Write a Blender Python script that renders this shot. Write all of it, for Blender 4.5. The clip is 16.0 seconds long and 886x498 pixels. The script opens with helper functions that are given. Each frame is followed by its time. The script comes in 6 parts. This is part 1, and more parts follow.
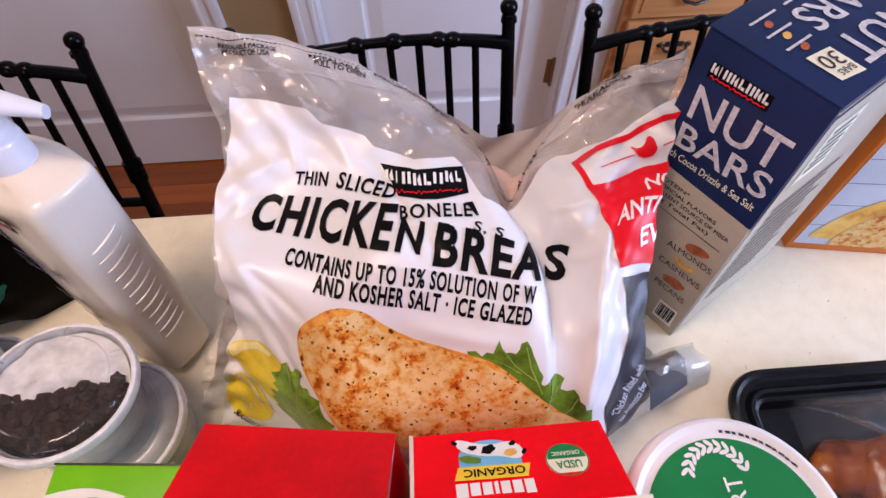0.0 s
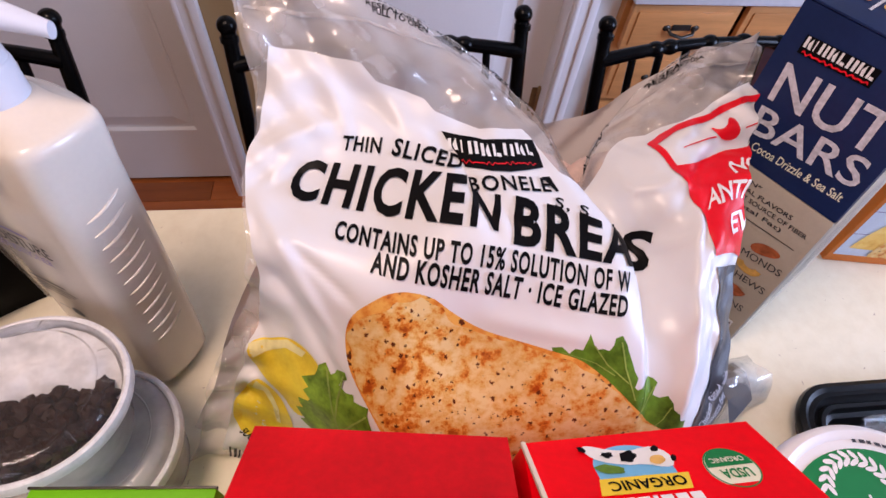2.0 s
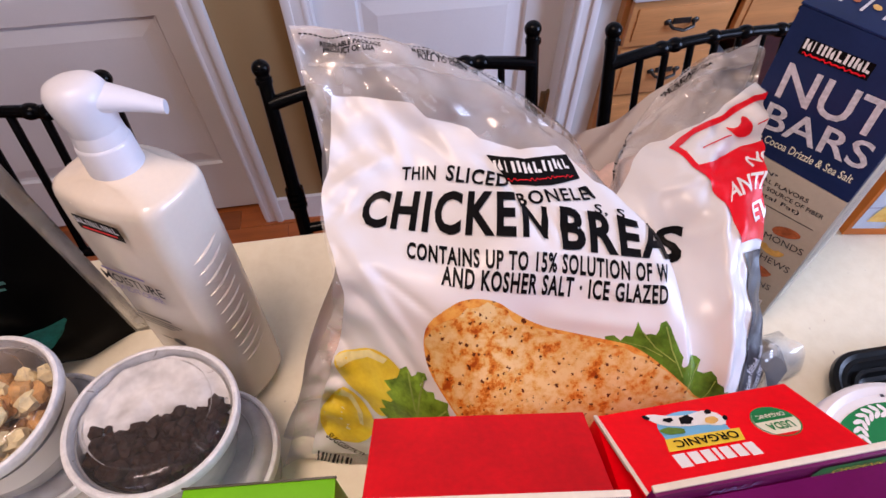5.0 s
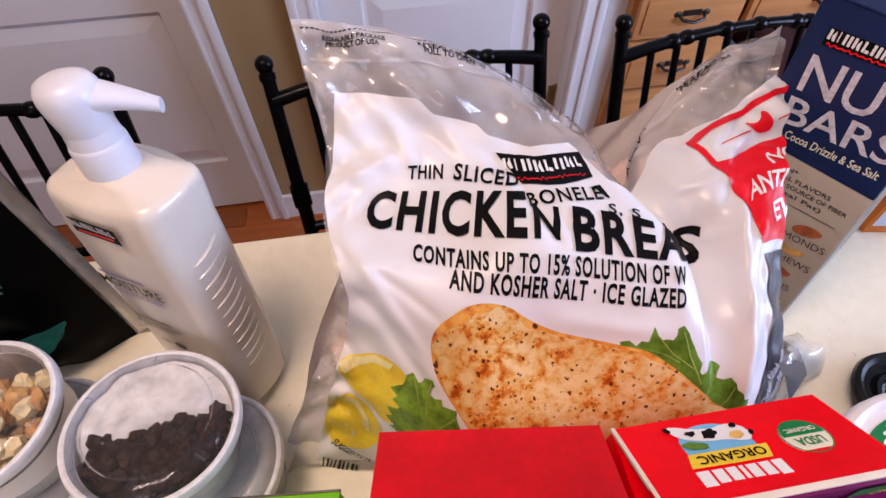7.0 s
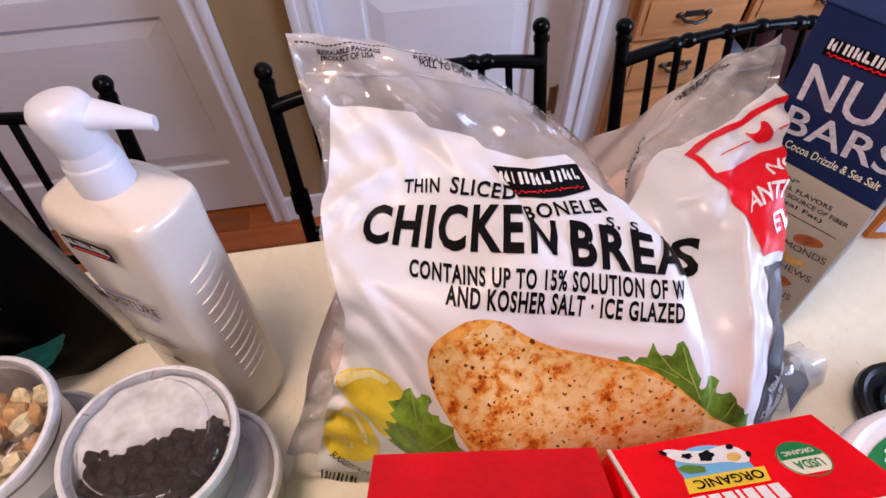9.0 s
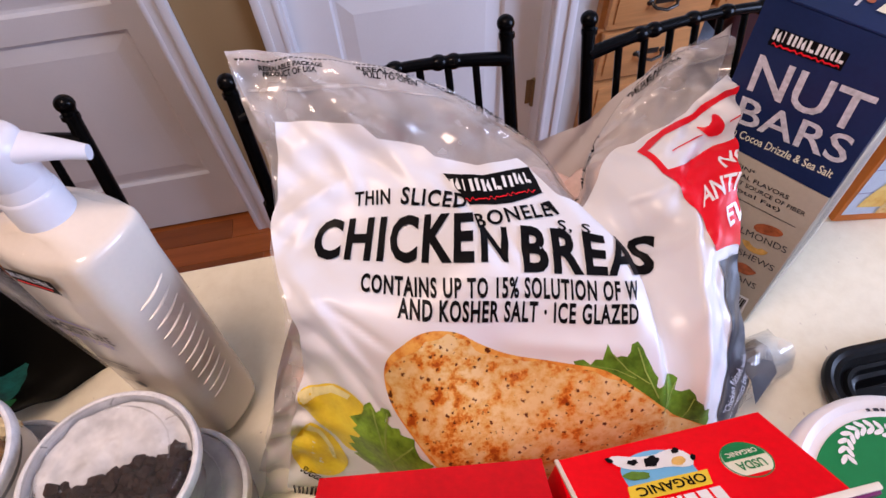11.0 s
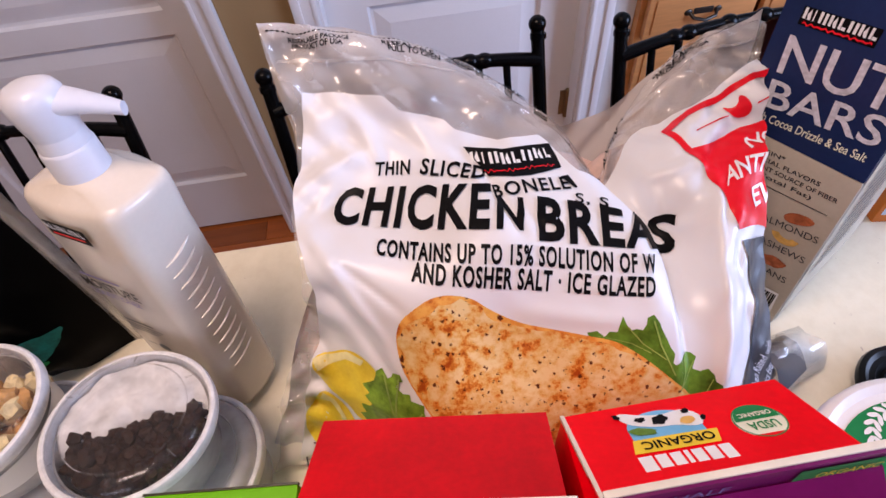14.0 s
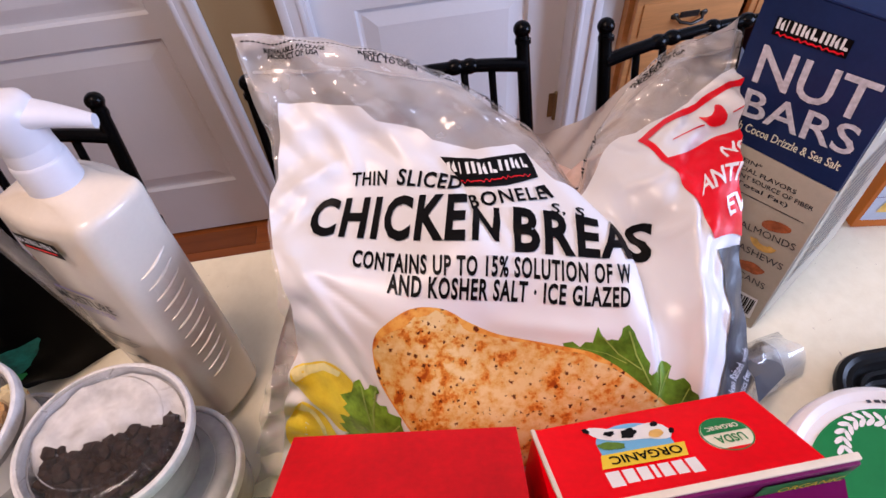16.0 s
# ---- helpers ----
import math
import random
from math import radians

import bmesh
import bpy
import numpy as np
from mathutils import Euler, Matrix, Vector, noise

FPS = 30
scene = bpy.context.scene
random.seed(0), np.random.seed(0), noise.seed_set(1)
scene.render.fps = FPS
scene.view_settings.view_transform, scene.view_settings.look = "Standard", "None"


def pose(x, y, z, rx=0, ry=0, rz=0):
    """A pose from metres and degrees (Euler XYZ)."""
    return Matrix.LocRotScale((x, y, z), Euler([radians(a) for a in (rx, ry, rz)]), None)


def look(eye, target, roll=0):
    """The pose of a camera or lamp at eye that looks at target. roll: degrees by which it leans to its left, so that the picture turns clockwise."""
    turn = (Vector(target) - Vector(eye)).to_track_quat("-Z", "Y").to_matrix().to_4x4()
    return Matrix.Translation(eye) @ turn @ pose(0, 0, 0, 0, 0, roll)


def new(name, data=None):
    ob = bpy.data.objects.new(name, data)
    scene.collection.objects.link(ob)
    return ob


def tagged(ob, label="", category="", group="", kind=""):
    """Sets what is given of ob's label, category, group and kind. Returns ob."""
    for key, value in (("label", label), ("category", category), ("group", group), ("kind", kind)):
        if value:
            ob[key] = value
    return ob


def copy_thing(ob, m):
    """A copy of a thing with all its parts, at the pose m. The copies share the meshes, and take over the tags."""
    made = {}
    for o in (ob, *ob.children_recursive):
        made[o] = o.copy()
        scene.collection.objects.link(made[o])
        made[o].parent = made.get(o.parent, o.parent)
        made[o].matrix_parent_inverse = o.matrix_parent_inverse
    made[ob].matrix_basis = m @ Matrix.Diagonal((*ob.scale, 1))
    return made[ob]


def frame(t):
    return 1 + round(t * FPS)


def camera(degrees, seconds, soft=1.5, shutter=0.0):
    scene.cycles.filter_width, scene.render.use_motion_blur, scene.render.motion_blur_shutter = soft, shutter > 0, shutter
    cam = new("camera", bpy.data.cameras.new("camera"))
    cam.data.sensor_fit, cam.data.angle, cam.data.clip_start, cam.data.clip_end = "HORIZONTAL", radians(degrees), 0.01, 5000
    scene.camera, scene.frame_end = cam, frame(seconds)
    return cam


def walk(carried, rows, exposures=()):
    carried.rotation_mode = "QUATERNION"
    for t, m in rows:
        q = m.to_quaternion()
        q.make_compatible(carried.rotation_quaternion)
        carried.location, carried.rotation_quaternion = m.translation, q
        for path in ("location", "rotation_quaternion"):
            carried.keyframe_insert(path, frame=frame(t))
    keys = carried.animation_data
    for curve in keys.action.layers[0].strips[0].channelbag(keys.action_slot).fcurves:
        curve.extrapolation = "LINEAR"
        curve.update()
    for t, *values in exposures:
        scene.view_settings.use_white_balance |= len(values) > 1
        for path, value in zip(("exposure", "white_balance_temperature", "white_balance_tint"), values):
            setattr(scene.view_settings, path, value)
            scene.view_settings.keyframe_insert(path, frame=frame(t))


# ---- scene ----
cam = camera(78.9, 16.0)
PATH = [
    (0, (0.0781, 0.0949, 1.4610), (0.1399, 1.1305, -0.2490), -0.8),
    (0.5, (0.0522, 0.1068, 1.4370), (0.1419, 1.1393, -0.2730), 2.0),
    (1, (0.0575, 0.1093, 1.4300), (0.1361, 1.1148, -0.2980), 1.4),
    (1.5, (0.0485, 0.1093, 1.4160), (0.1705, 1.1703, -0.2740), 3.2),
    (2, (0.0032, 0.1003, 1.3870), (0.2361, 1.2434, -0.2380), 7.2),
    (2.5, (-0.0633, 0.0906, 1.3680), (0.3335, 1.3050, -0.1710), 12.5),
    (3, (-0.1051, 0.1034, 1.3490), (0.4472, 1.3133, -0.1450), 15.4),
    (3.5, (-0.1199, 0.0970, 1.3490), (0.4063, 1.2716, -0.1820), 13.0),
    (4, (-0.0789, 0.0954, 1.3820), (0.2718, 1.2565, -0.2090), 6.1),
    (4.5, (-0.0272, 0.0896, 1.4110), (0.2128, 1.2420, -0.2060), 1.0),
    (5, (-0.0303, 0.0799, 1.4270), (0.1462, 1.2495, -0.1860), -0.3),
    (7.5, (-0.0287, 0.0938, 1.4170), (0.1223, 1.2522, -0.2060), -1.4),
    (8, (-0.0256, 0.0944, 1.4190), (0.1265, 1.2628, -0.1970), -1.4),
    (8.5, (-0.0242, 0.0983, 1.4210), (0.1185, 1.2627, -0.1990), -1.6),
    (11, (0.0068, 0.1059, 1.4260), (0.1619, 1.2457, -0.2100), -4.4),
    (11.5, (0.0190, 0.1156, 1.4020), (0.2230, 1.2439, -0.2360), -1.2),
    (12, (0.0148, 0.1231, 1.3780), (0.1674, 1.2320, -0.2800), -2.5),
    (12.5, (0.0095, 0.1116, 1.3680), (0.1444, 1.3141, -0.2240), -2.4),
    (13, (0.0076, 0.0947, 1.3810), (0.1113, 1.2977, -0.2140), -3.2),
    (13.5, (0.0048, 0.0790, 1.4010), (0.0686, 1.2844, -0.1950), -5.5),
    (14, (0.0116, 0.0762, 1.4080), (0.0610, 1.2882, -0.1820), -6.9),
    (14.5, (0.0196, 0.0763, 1.4100), (0.0853, 1.2986, -0.1720), -6.4),
    (15, (0.0186, 0.0764, 1.4120), (0.0969, 1.3124, -0.1580), -6.0),
    (15.5, (0.0200, 0.0793, 1.4110), (0.0989, 1.3031, -0.1680), -6.2),
    (16, (0.0240, 0.0798, 1.4110), (0.0976, 1.2922, -0.1790), -6.3),
]
walk(cam, [(t, look(eye, target, roll)) for t, eye, target, roll in PATH], [(0, -0.81, 6230, 33)])

# ---- light ----
world = bpy.data.worlds.new("daylight")
scene.world = world
world.use_nodes = True
sky = world.node_tree.nodes.new("ShaderNodeTexSky")
sky.sky_type, sky.sun_disc, sky.sun_elevation, sky.sun_rotation = "NISHITA", False, radians(38), radians(200)
world.node_tree.links.new(sky.outputs[0], world.node_tree.nodes["Background"].inputs[0])
world.node_tree.nodes["Background"].inputs[1].default_value = 0.12


def window_light(name, m, width, height, watts, colour):
    lamp = bpy.data.lights.new(name, "AREA")
    lamp.shape, lamp.size, lamp.size_y, lamp.energy, lamp.color = "RECTANGLE", width, height, watts, colour
    ob = new(name, lamp)
    ob.matrix_world = m
    return ob


# cool area lamps at assumed windows, set to match light from behind and right
window_light("window_light_rear", look((-0.85, -2.35, 1.65), (0.1, 0.9, 0.8)), 1.5, 1.2, 22, (0.74, 0.87, 1.0))
window_light("window_light_side", look((2.33, -0.15, 1.55), (0.3, 1.3, 0.6)), 1.1, 1.2, 120, (0.55, 0.76, 1.0))
# warm overhead fill, added to brighten the table; no such lamp is in view
window_light("ceiling_light_glow", look((-0.35, 0.15, 2.44), (-0.35, 0.3, 0.0)), 0.44, 0.44, 26, (1.0, 0.80, 0.56))

# ---- materials ----
def mat(name, base, rough=0.5, metal=0.0, var=0.06, scale=30.0, bump=0.05, fine=300.0, coat=0.0, tint=None, stretch=(1, 1, 1), spec=0.4):
    """A surface with a slow change of shade, a fine grain and a little relief."""
    m = bpy.data.materials.new(name)
    m.use_nodes = True
    n, link = m.node_tree.nodes, m.node_tree.links.new
    b = n["Principled BSDF"]
    co, mp = n.new("ShaderNodeTexCoord"), n.new("ShaderNodeMapping")
    mp.inputs["Scale"].default_value = stretch
    link(co.outputs["Object"], mp.inputs[0])
    big, small = n.new("ShaderNodeTexNoise"), n.new("ShaderNodeTexNoise")
    big.inputs["Scale"].default_value, small.inputs["Scale"].default_value = scale, fine
    big.inputs["Detail"].default_value = 4
    for t in (big, small):
        link(mp.outputs[0], t.inputs["Vector"])
    ramp = n.new("ShaderNodeValToRGB")
    dark = [max(0.0, c * (1 - 2.2 * var)) for c in (tint or base)]
    lite = [min(1.0, c * (1 + 1.2 * var)) for c in base]
    ramp.color_ramp.elements[0].color, ramp.color_ramp.elements[1].color = (*dark, 1), (*lite, 1)
    ramp.color_ramp.elements[0].position, ramp.color_ramp.elements[1].position = 0.25, 0.7
    mix = n.new("ShaderNodeMath")
    mix.operation = "MULTIPLY_ADD"
    mix.inputs[1].default_value = 0.25
    link(small.outputs["Fac"], mix.inputs[0])
    half = n.new("ShaderNodeMath")
    half.operation = "MULTIPLY"
    half.inputs[1].default_value = 0.75
    link(big.outputs["Fac"], half.inputs[0])
    link(half.outputs[0], mix.inputs[2])
    link(mix.outputs[0], ramp.inputs[0])
    link(ramp.outputs[0], b.inputs["Base Color"])
    wear = n.new("ShaderNodeMapRange")
    wear.inputs["To Min"].default_value, wear.inputs["To Max"].default_value = max(0.02, rough - 0.08), min(1.0, rough + 0.08)
    link(big.outputs["Fac"], wear.inputs["Value"])
    link(wear.outputs[0], b.inputs["Roughness"])
    b.inputs["Metallic"].default_value, b.inputs["Coat Weight"].default_value, b.inputs["Specular IOR Level"].default_value = metal, coat, spec
    if bump:
        rel = n.new("ShaderNodeBump")
        rel.inputs["Strength"].default_value, rel.inputs["Distance"].default_value = bump, 0.002
        link(mix.outputs[0], rel.inputs["Height"])
        link(rel.outputs[0], b.inputs["Normal"])
    return m


def film_mat(name, haze, tint, rough=0.07, gloss=1.0, bump=0.0, spread=0.4):
    """Clear thin plastic: mostly see-through, a little milky, with a shine."""
    m = bpy.data.materials.new(name)
    m.use_nodes = True
    n, link = m.node_tree.nodes, m.node_tree.links.new
    n.remove(n["Principled BSDF"])
    clear, milk, shine = n.new("ShaderNodeBsdfTransparent"), n.new("ShaderNodeBsdfPrincipled"), n.new("ShaderNodeBsdfGlossy")
    milk.inputs["Base Color"].default_value, milk.inputs["Roughness"].default_value = (*tint, 1), 0.35
    shine.inputs["Roughness"].default_value = rough
    a, b, fr, mul = n.new("ShaderNodeMixShader"), n.new("ShaderNodeMixShader"), n.new("ShaderNodeFresnel"), n.new("ShaderNodeMath")
    co, no, rng = n.new("ShaderNodeTexCoord"), n.new("ShaderNodeTexNoise"), n.new("ShaderNodeMapRange")
    no.inputs["Scale"].default_value, no.inputs["Detail"].default_value = 28, 5
    link(co.outputs["Object"], no.inputs["Vector"])
    link(no.outputs["Fac"], rng.inputs["Value"])
    rng.inputs["From Min"].default_value, rng.inputs["From Max"].default_value = 0.3, 0.7
    rng.inputs["To Min"].default_value, rng.inputs["To Max"].default_value = haze * (1 - spread), haze * (1 + spread)
    link(rng.outputs[0], a.inputs[0])
    link(clear.outputs[0], a.inputs[1])
    link(milk.outputs[0], a.inputs[2])
    fr.inputs["IOR"].default_value = 1.5
    mul.operation = "MULTIPLY"
    mul.inputs[1].default_value = gloss
    link(fr.outputs[0], mul.inputs[0])
    link(mul.outputs[0], b.inputs[0])
    link(a.outputs[0], b.inputs[1])
    link(shine.outputs[0], b.inputs[2])
    if bump:
        rel = n.new("ShaderNodeBump")
        rel.inputs["Strength"].default_value, rel.inputs["Distance"].default_value = bump, 0.004
        link(no.outputs["Fac"], rel.inputs["Height"])
        for s in (milk, shine, fr):
            link(rel.outputs[0], s.inputs["Normal"])
    link(b.outputs[0], n["Material Output"].inputs[0])
    return m


def spotted(name, colours, scale, spots, spot_scale, spot_size, rough=0.35):
    """A blotchy surface with small dark flecks, as of food."""
    m = mat(name, colours[1], rough, var=0.1, scale=scale)
    n, link = m.node_tree.nodes, m.node_tree.links.new
    ramp = n.new("ShaderNodeValToRGB")
    for i, (p, c) in enumerate(colours[0]):
        e = ramp.color_ramp.elements[i] if i < 2 else ramp.color_ramp.elements.new(p)
        e.position, e.color = p, (*c, 1)
    co, no, vo = n.new("ShaderNodeTexCoord"), n.new("ShaderNodeTexNoise"), n.new("ShaderNodeTexVoronoi")
    no.inputs["Scale"].default_value, no.inputs["Detail"].default_value, no.inputs["Roughness"].default_value = scale, 6, 0.62
    vo.inputs["Scale"].default_value, vo.inputs["Randomness"].default_value = spot_scale, 1.0
    link(co.outputs["Object"], no.inputs["Vector"])
    link(no.outputs["Fac"], ramp.inputs[0])
    wob, warp, cut, fleck, mix = (n.new(k) for k in ("ShaderNodeTexNoise", "ShaderNodeVectorMath", "ShaderNodeMath", "ShaderNodeMapRange", "ShaderNodeMix"))
    wob.inputs["Scale"].default_value = 2.2 * spot_scale
    link(co.outputs["Object"], wob.inputs["Vector"])
    warp.operation = "MULTIPLY_ADD"
    warp.inputs[1].default_value = (0.9 / spot_scale,) * 3
    link(wob.outputs["Color"], warp.inputs[0])
    link(co.outputs["Object"], warp.inputs[2])
    link(warp.outputs[0], vo.inputs["Vector"])
    parts_of = n.new("ShaderNodeSeparateColor")
    link(vo.outputs["Color"], parts_of.inputs[0])
    cut.operation = "MULTIPLY_ADD"
    cut.inputs[1].default_value = -spot_size * 1.9
    link(parts_of.outputs[0], cut.inputs[0])
    link(vo.outputs["Distance"], cut.inputs[2])
    fleck.inputs["From Min"].default_value, fleck.inputs["From Max"].default_value = -spot_size, -spot_size * 0.6
    fleck.inputs["To Min"].default_value, fleck.inputs["To Max"].default_value = 1, 0
    link(cut.outputs[0], fleck.inputs["Value"])
    mix.data_type = "RGBA"
    link(fleck.outputs[0], mix.inputs["Factor"])
    link(ramp.outputs[0], mix.inputs["A"])
    mix.inputs["B"].default_value = (*spots, 1)
    link(mix.outputs["Result"], n["Principled BSDF"].inputs["Base Color"])
    return m


WHITE_PAINT = mat("white_paint", (0.78, 0.77, 0.78), 0.42, var=0.03, scale=4, bump=0.03)
TAN_WALL = mat("tan_wall", (0.34, 0.225, 0.105), 0.75, var=0.05, scale=5, bump=0.12, fine=500)
GREY_WALL = mat("grey_wall", (0.62, 0.60, 0.58), 0.75, var=0.04, scale=5, bump=0.1, fine=500)
CEILING = mat("ceiling_paint", (0.66, 0.65, 0.62), 0.9, var=0.02, bump=0.1)
OAK_FLOOR = mat("oak_floor", (0.40, 0.105, 0.022), 0.32, var=0.16, scale=9, bump=0.06, fine=90, coat=0.25, stretch=(0.25, 3, 1))

BLACK_IRON = mat("black_metal", (0.002, 0.002, 0.0024), 0.24, var=0.2, scale=40, bump=0.05, spec=0.13)
BRASS = mat("brass", (0.32, 0.25, 0.14), 0.4, 1.0, var=0.1, bump=0.1)
HONEY_WOOD = mat("honey_wood", (0.56, 0.25, 0.085), 0.4, var=0.13, scale=7, bump=0.05, fine=60, stretch=(0.4, 1, 5), coat=0.1)
DESK_TOP = mat("white_laminate", (0.56, 0.57, 0.60), 0.4, var=0.04, scale=60)
DARK_PULL = mat("dark_bronze", (0.05, 0.045, 0.04), 0.4, 0.8, var=0.2, bump=0.2)

FILM = film_mat("clear_film", 0.25, (0.87, 0.81, 0.76), 0.11, 1.4, 0.2)
# the bag's back is white print; its grey tint holds the shade inside
FILM_BACK = film_mat("shaded_back_film", 0.93, (0.62, 0.575, 0.56), 0.2, 0.6, 0.3, 0.06)
LID_CLEAR = film_mat("clear_lid", 0.022, (0.85, 0.87, 0.9), 0.05, 0.6)
LID_FROST = film_mat("frosted_lid", 0.62, (0.62, 0.60, 0.60), 0.16, 0.8)
DOME = film_mat("clear_dome", 0.010, (0.8, 0.78, 0.75), 0.07, 0.5, 0.3)
PRINT_WHITE = mat("white_film_print", (0.75, 0.735, 0.745), 0.31, var=0.025, scale=17, bump=0.16, fine=40, spec=0.4)
INK_BLACK = mat("black_ink", (0.004, 0.0035, 0.004), 0.45, var=0.15, bump=0.0, spec=0.08)
INK_GREY = mat("charcoal_ink", (0.045, 0.045, 0.055), 0.35, var=0.1, bump=0.0, spec=0.25)
INK_RED = mat("red_ink", (0.80, 0.008, 0.014), 0.35, var=0.05, bump=0.0, spec=0.25)
INK_WHITE = mat("white_ink", (0.82, 0.81, 0.8), 0.35, var=0.04, bump=0.0)
INK_SILVER = mat("pale_ink", (0.62, 0.61, 0.66), 0.4, var=0.18, scale=260, bump=0.0)
INK_GREEN = mat("green_ink", (0.0, 0.20, 0.05), 0.35, var=0.05, bump=0.0, spec=0.25)
INK_LIME = mat("lime_card", (0.16, 0.56, 0.003), 0.4, var=0.05, bump=0.02, spec=0.25)
INK_YELLOW = mat("yellow_ink", (0.86, 0.60, 0.02), 0.35, var=0.05, bump=0.0)
INK_CREAM = mat("cream_ink", (0.83, 0.80, 0.62), 0.35, var=0.05, bump=0.0)
INK_SKY = mat("sky_blue_ink", (0.16, 0.48, 0.75), 0.35, var=0.08, bump=0.0)
INK_TEAL = mat("teal_ink", (0.0, 0.16, 0.14), 0.35, var=0.4, scale=60, bump=0.0)
INK_PURPLE = mat("purple_ink", (0.15, 0.004, 0.085), 0.35, var=0.1, bump=0.0, spec=0.25)
INK_LILAC = mat("lilac_ink", (0.20, 0.16, 0.36), 0.4, var=0.1, bump=0.0, spec=0.2)
MEAT = spotted("grilled_chicken_print", ([(0.33, (0.38, 0.07, 0.005)), (0.41, (0.66, 0.21, 0.02)), (0.47, (0.72, 0.40, 0.10)), (0.60, (0.78, 0.56, 0.25))], (0.72, 0.43, 0.14)),
               96, (0.13, 0.032, 0.010), 260, 0.34, 0.34)
MEAT_RIM = spotted("seared_edge_print", ([(0.33, (0.42, 0.08, 0.008)), (0.42, (0.70, 0.24, 0.025)), (0.58, (0.82, 0.42, 0.08))], (0.80, 0.42, 0.10)), 90, (0.10, 0.02, 0.004), 150, 0.34, 0.34)
LEAF_PALE = mat("pale_lettuce_print", (0.30, 0.42, 0.08), 0.35, var=0.2, scale=60, bump=0.0, spec=0.3)
LEMON = mat("lemon_print", (0.95, 0.72, 0.05), 0.32, var=0.07, scale=40, tint=(0.86, 0.56, 0.015), bump=0.0, spec=0.3)
LEMON_PALE = mat("pale_lemon_print", (0.88, 0.78, 0.36), 0.28, var=0.1, scale=60, bump=0.0)
LEAF = mat("lettuce_print", (0.12, 0.25, 0.018), 0.35, var=0.32, scale=55, tint=(0.05, 0.13, 0.008), bump=0.0, spec=0.3)
LEAF_BRIGHT = mat("bright_lettuce_print", (0.21, 0.36, 0.03), 0.35, var=0.34, scale=70, tint=(0.07, 0.17, 0.01), bump=0.0, spec=0.3)
RAW_CHICKEN = mat("frozen_chicken_meat", (0.72, 0.50, 0.42), 0.4, var=0.12, scale=30, bump=0.2)

CARD_NAVY = mat("navy_card", (0.009, 0.022, 0.088), 0.4, var=0.12, scale=20, bump=0.03, spec=0.25)
CARD_BEIGE = mat("beige_card", (0.47, 0.41, 0.32), 0.4, var=0.06, scale=20, coat=0.1, bump=0.03, spec=0.3)
CARD_RED = mat("red_carton", (0.88, 0.002, 0.003), 0.40, var=0.10, scale=24, bump=0.05, spec=0.12)
# darker red for the plain carton: its roof's dimmer tilt is in the colour
CARD_SHADED = mat("shaded_red_carton", (0.62, 0.002, 0.003), 0.38, var=0.16, scale=18, bump=0.08, spec=0.2)
CARD_INSIDE = mat("bare_carton_board", (0.74, 0.67, 0.56), 0.6, var=0.06, bump=0.05)
CARD_ORANGE = mat("orange_card", (0.72, 0.19, 0.015), 0.4, var=0.07, bump=0.02)
PIZZA_BOARD = mat("pale_blue_board_print", (0.55, 0.64, 0.80), 0.35, var=0.08, scale=12, bump=0.02)
PIZZA_CRUST = spotted("pizza_crust_print", ([(0.3, (0.45, 0.17, 0.02)), (0.45, (0.78, 0.42, 0.06)), (0.55, (0.88, 0.58, 0.14)), (0.7, (0.92, 0.72, 0.30))], (0.85, 0.5, 0.1)),
                      24, (0.5, 0.12, 0.02), 50, 0.2)
NUT = mat("almond_print", (0.45, 0.12, 0.04), 0.35, var=0.3, scale=160, bump=0.0)
CASHEW = mat("cashew_print", (0.72, 0.42, 0.10), 0.35, var=0.15, scale=160, bump=0.0)
BOTTLE = mat("pearl_plastic", (0.72, 0.64, 0.545), 0.25, var=0.03, scale=14, coat=0.3, bump=0.0)
PUMP = mat("pale_grey_plastic", (0.66, 0.66, 0.71), 0.3, var=0.02, bump=0.0, coat=0.2)
BLACK_POUCH = mat("black_pouch_film", (0.0012, 0.0012, 0.0015), 0.48, var=0.2, scale=12, bump=0.2, fine=40, spec=0.05)
RIM_WHITE = mat("frosted_white_plastic", (0.78, 0.78, 0.80), 0.45, var=0.1, scale=120, bump=0.25, fine=600)
TUB_CLEAR = film_mat("clear_tub_wall", 0.62, (0.74, 0.72, 0.72), 0.08, 1.0)
CHOC = mat("dark_chocolate", (0.030, 0.011, 0.005), 0.58, var=0.3, scale=120, bump=0.4, fine=400, spec=0.2)
GRANOLA = mat("golden_granola", (0.62, 0.34, 0.12), 0.6, var=0.25, scale=80, bump=0.5, fine=300)
COCONUT = mat("pale_coconut_chip", (0.82, 0.70, 0.42), 0.6, var=0.12, scale=80, bump=0.3)
BLACK_TRAY = mat("black_tray_plastic", (0.006, 0.007, 0.008), 0.30, var=0.15, bump=0.04, spec=0.22)
ROAST = spotted("roast_skin", ([(0.3, (0.06, 0.009, 0.002)), (0.45, (0.19, 0.040, 0.006)), (0.55, (0.30, 0.075, 0.010)), (0.7, (0.42, 0.14, 0.022))], (0.35, 0.12, 0.03)),
                30, (0.04, 0.01, 0.003), 60, 0.2, 0.25)
TUB_WHITE = mat("white_tub_plastic", (0.80, 0.80, 0.82), 0.32, var=0.02, bump=0.02)
KRAFT = mat("kraft_card", (0.42, 0.27, 0.14), 0.7, var=0.1, bump=0.1)
MAROON = mat("maroon_cloth", (0.055, 0.012, 0.012), 0.8, var=0.2, bump=0.3)
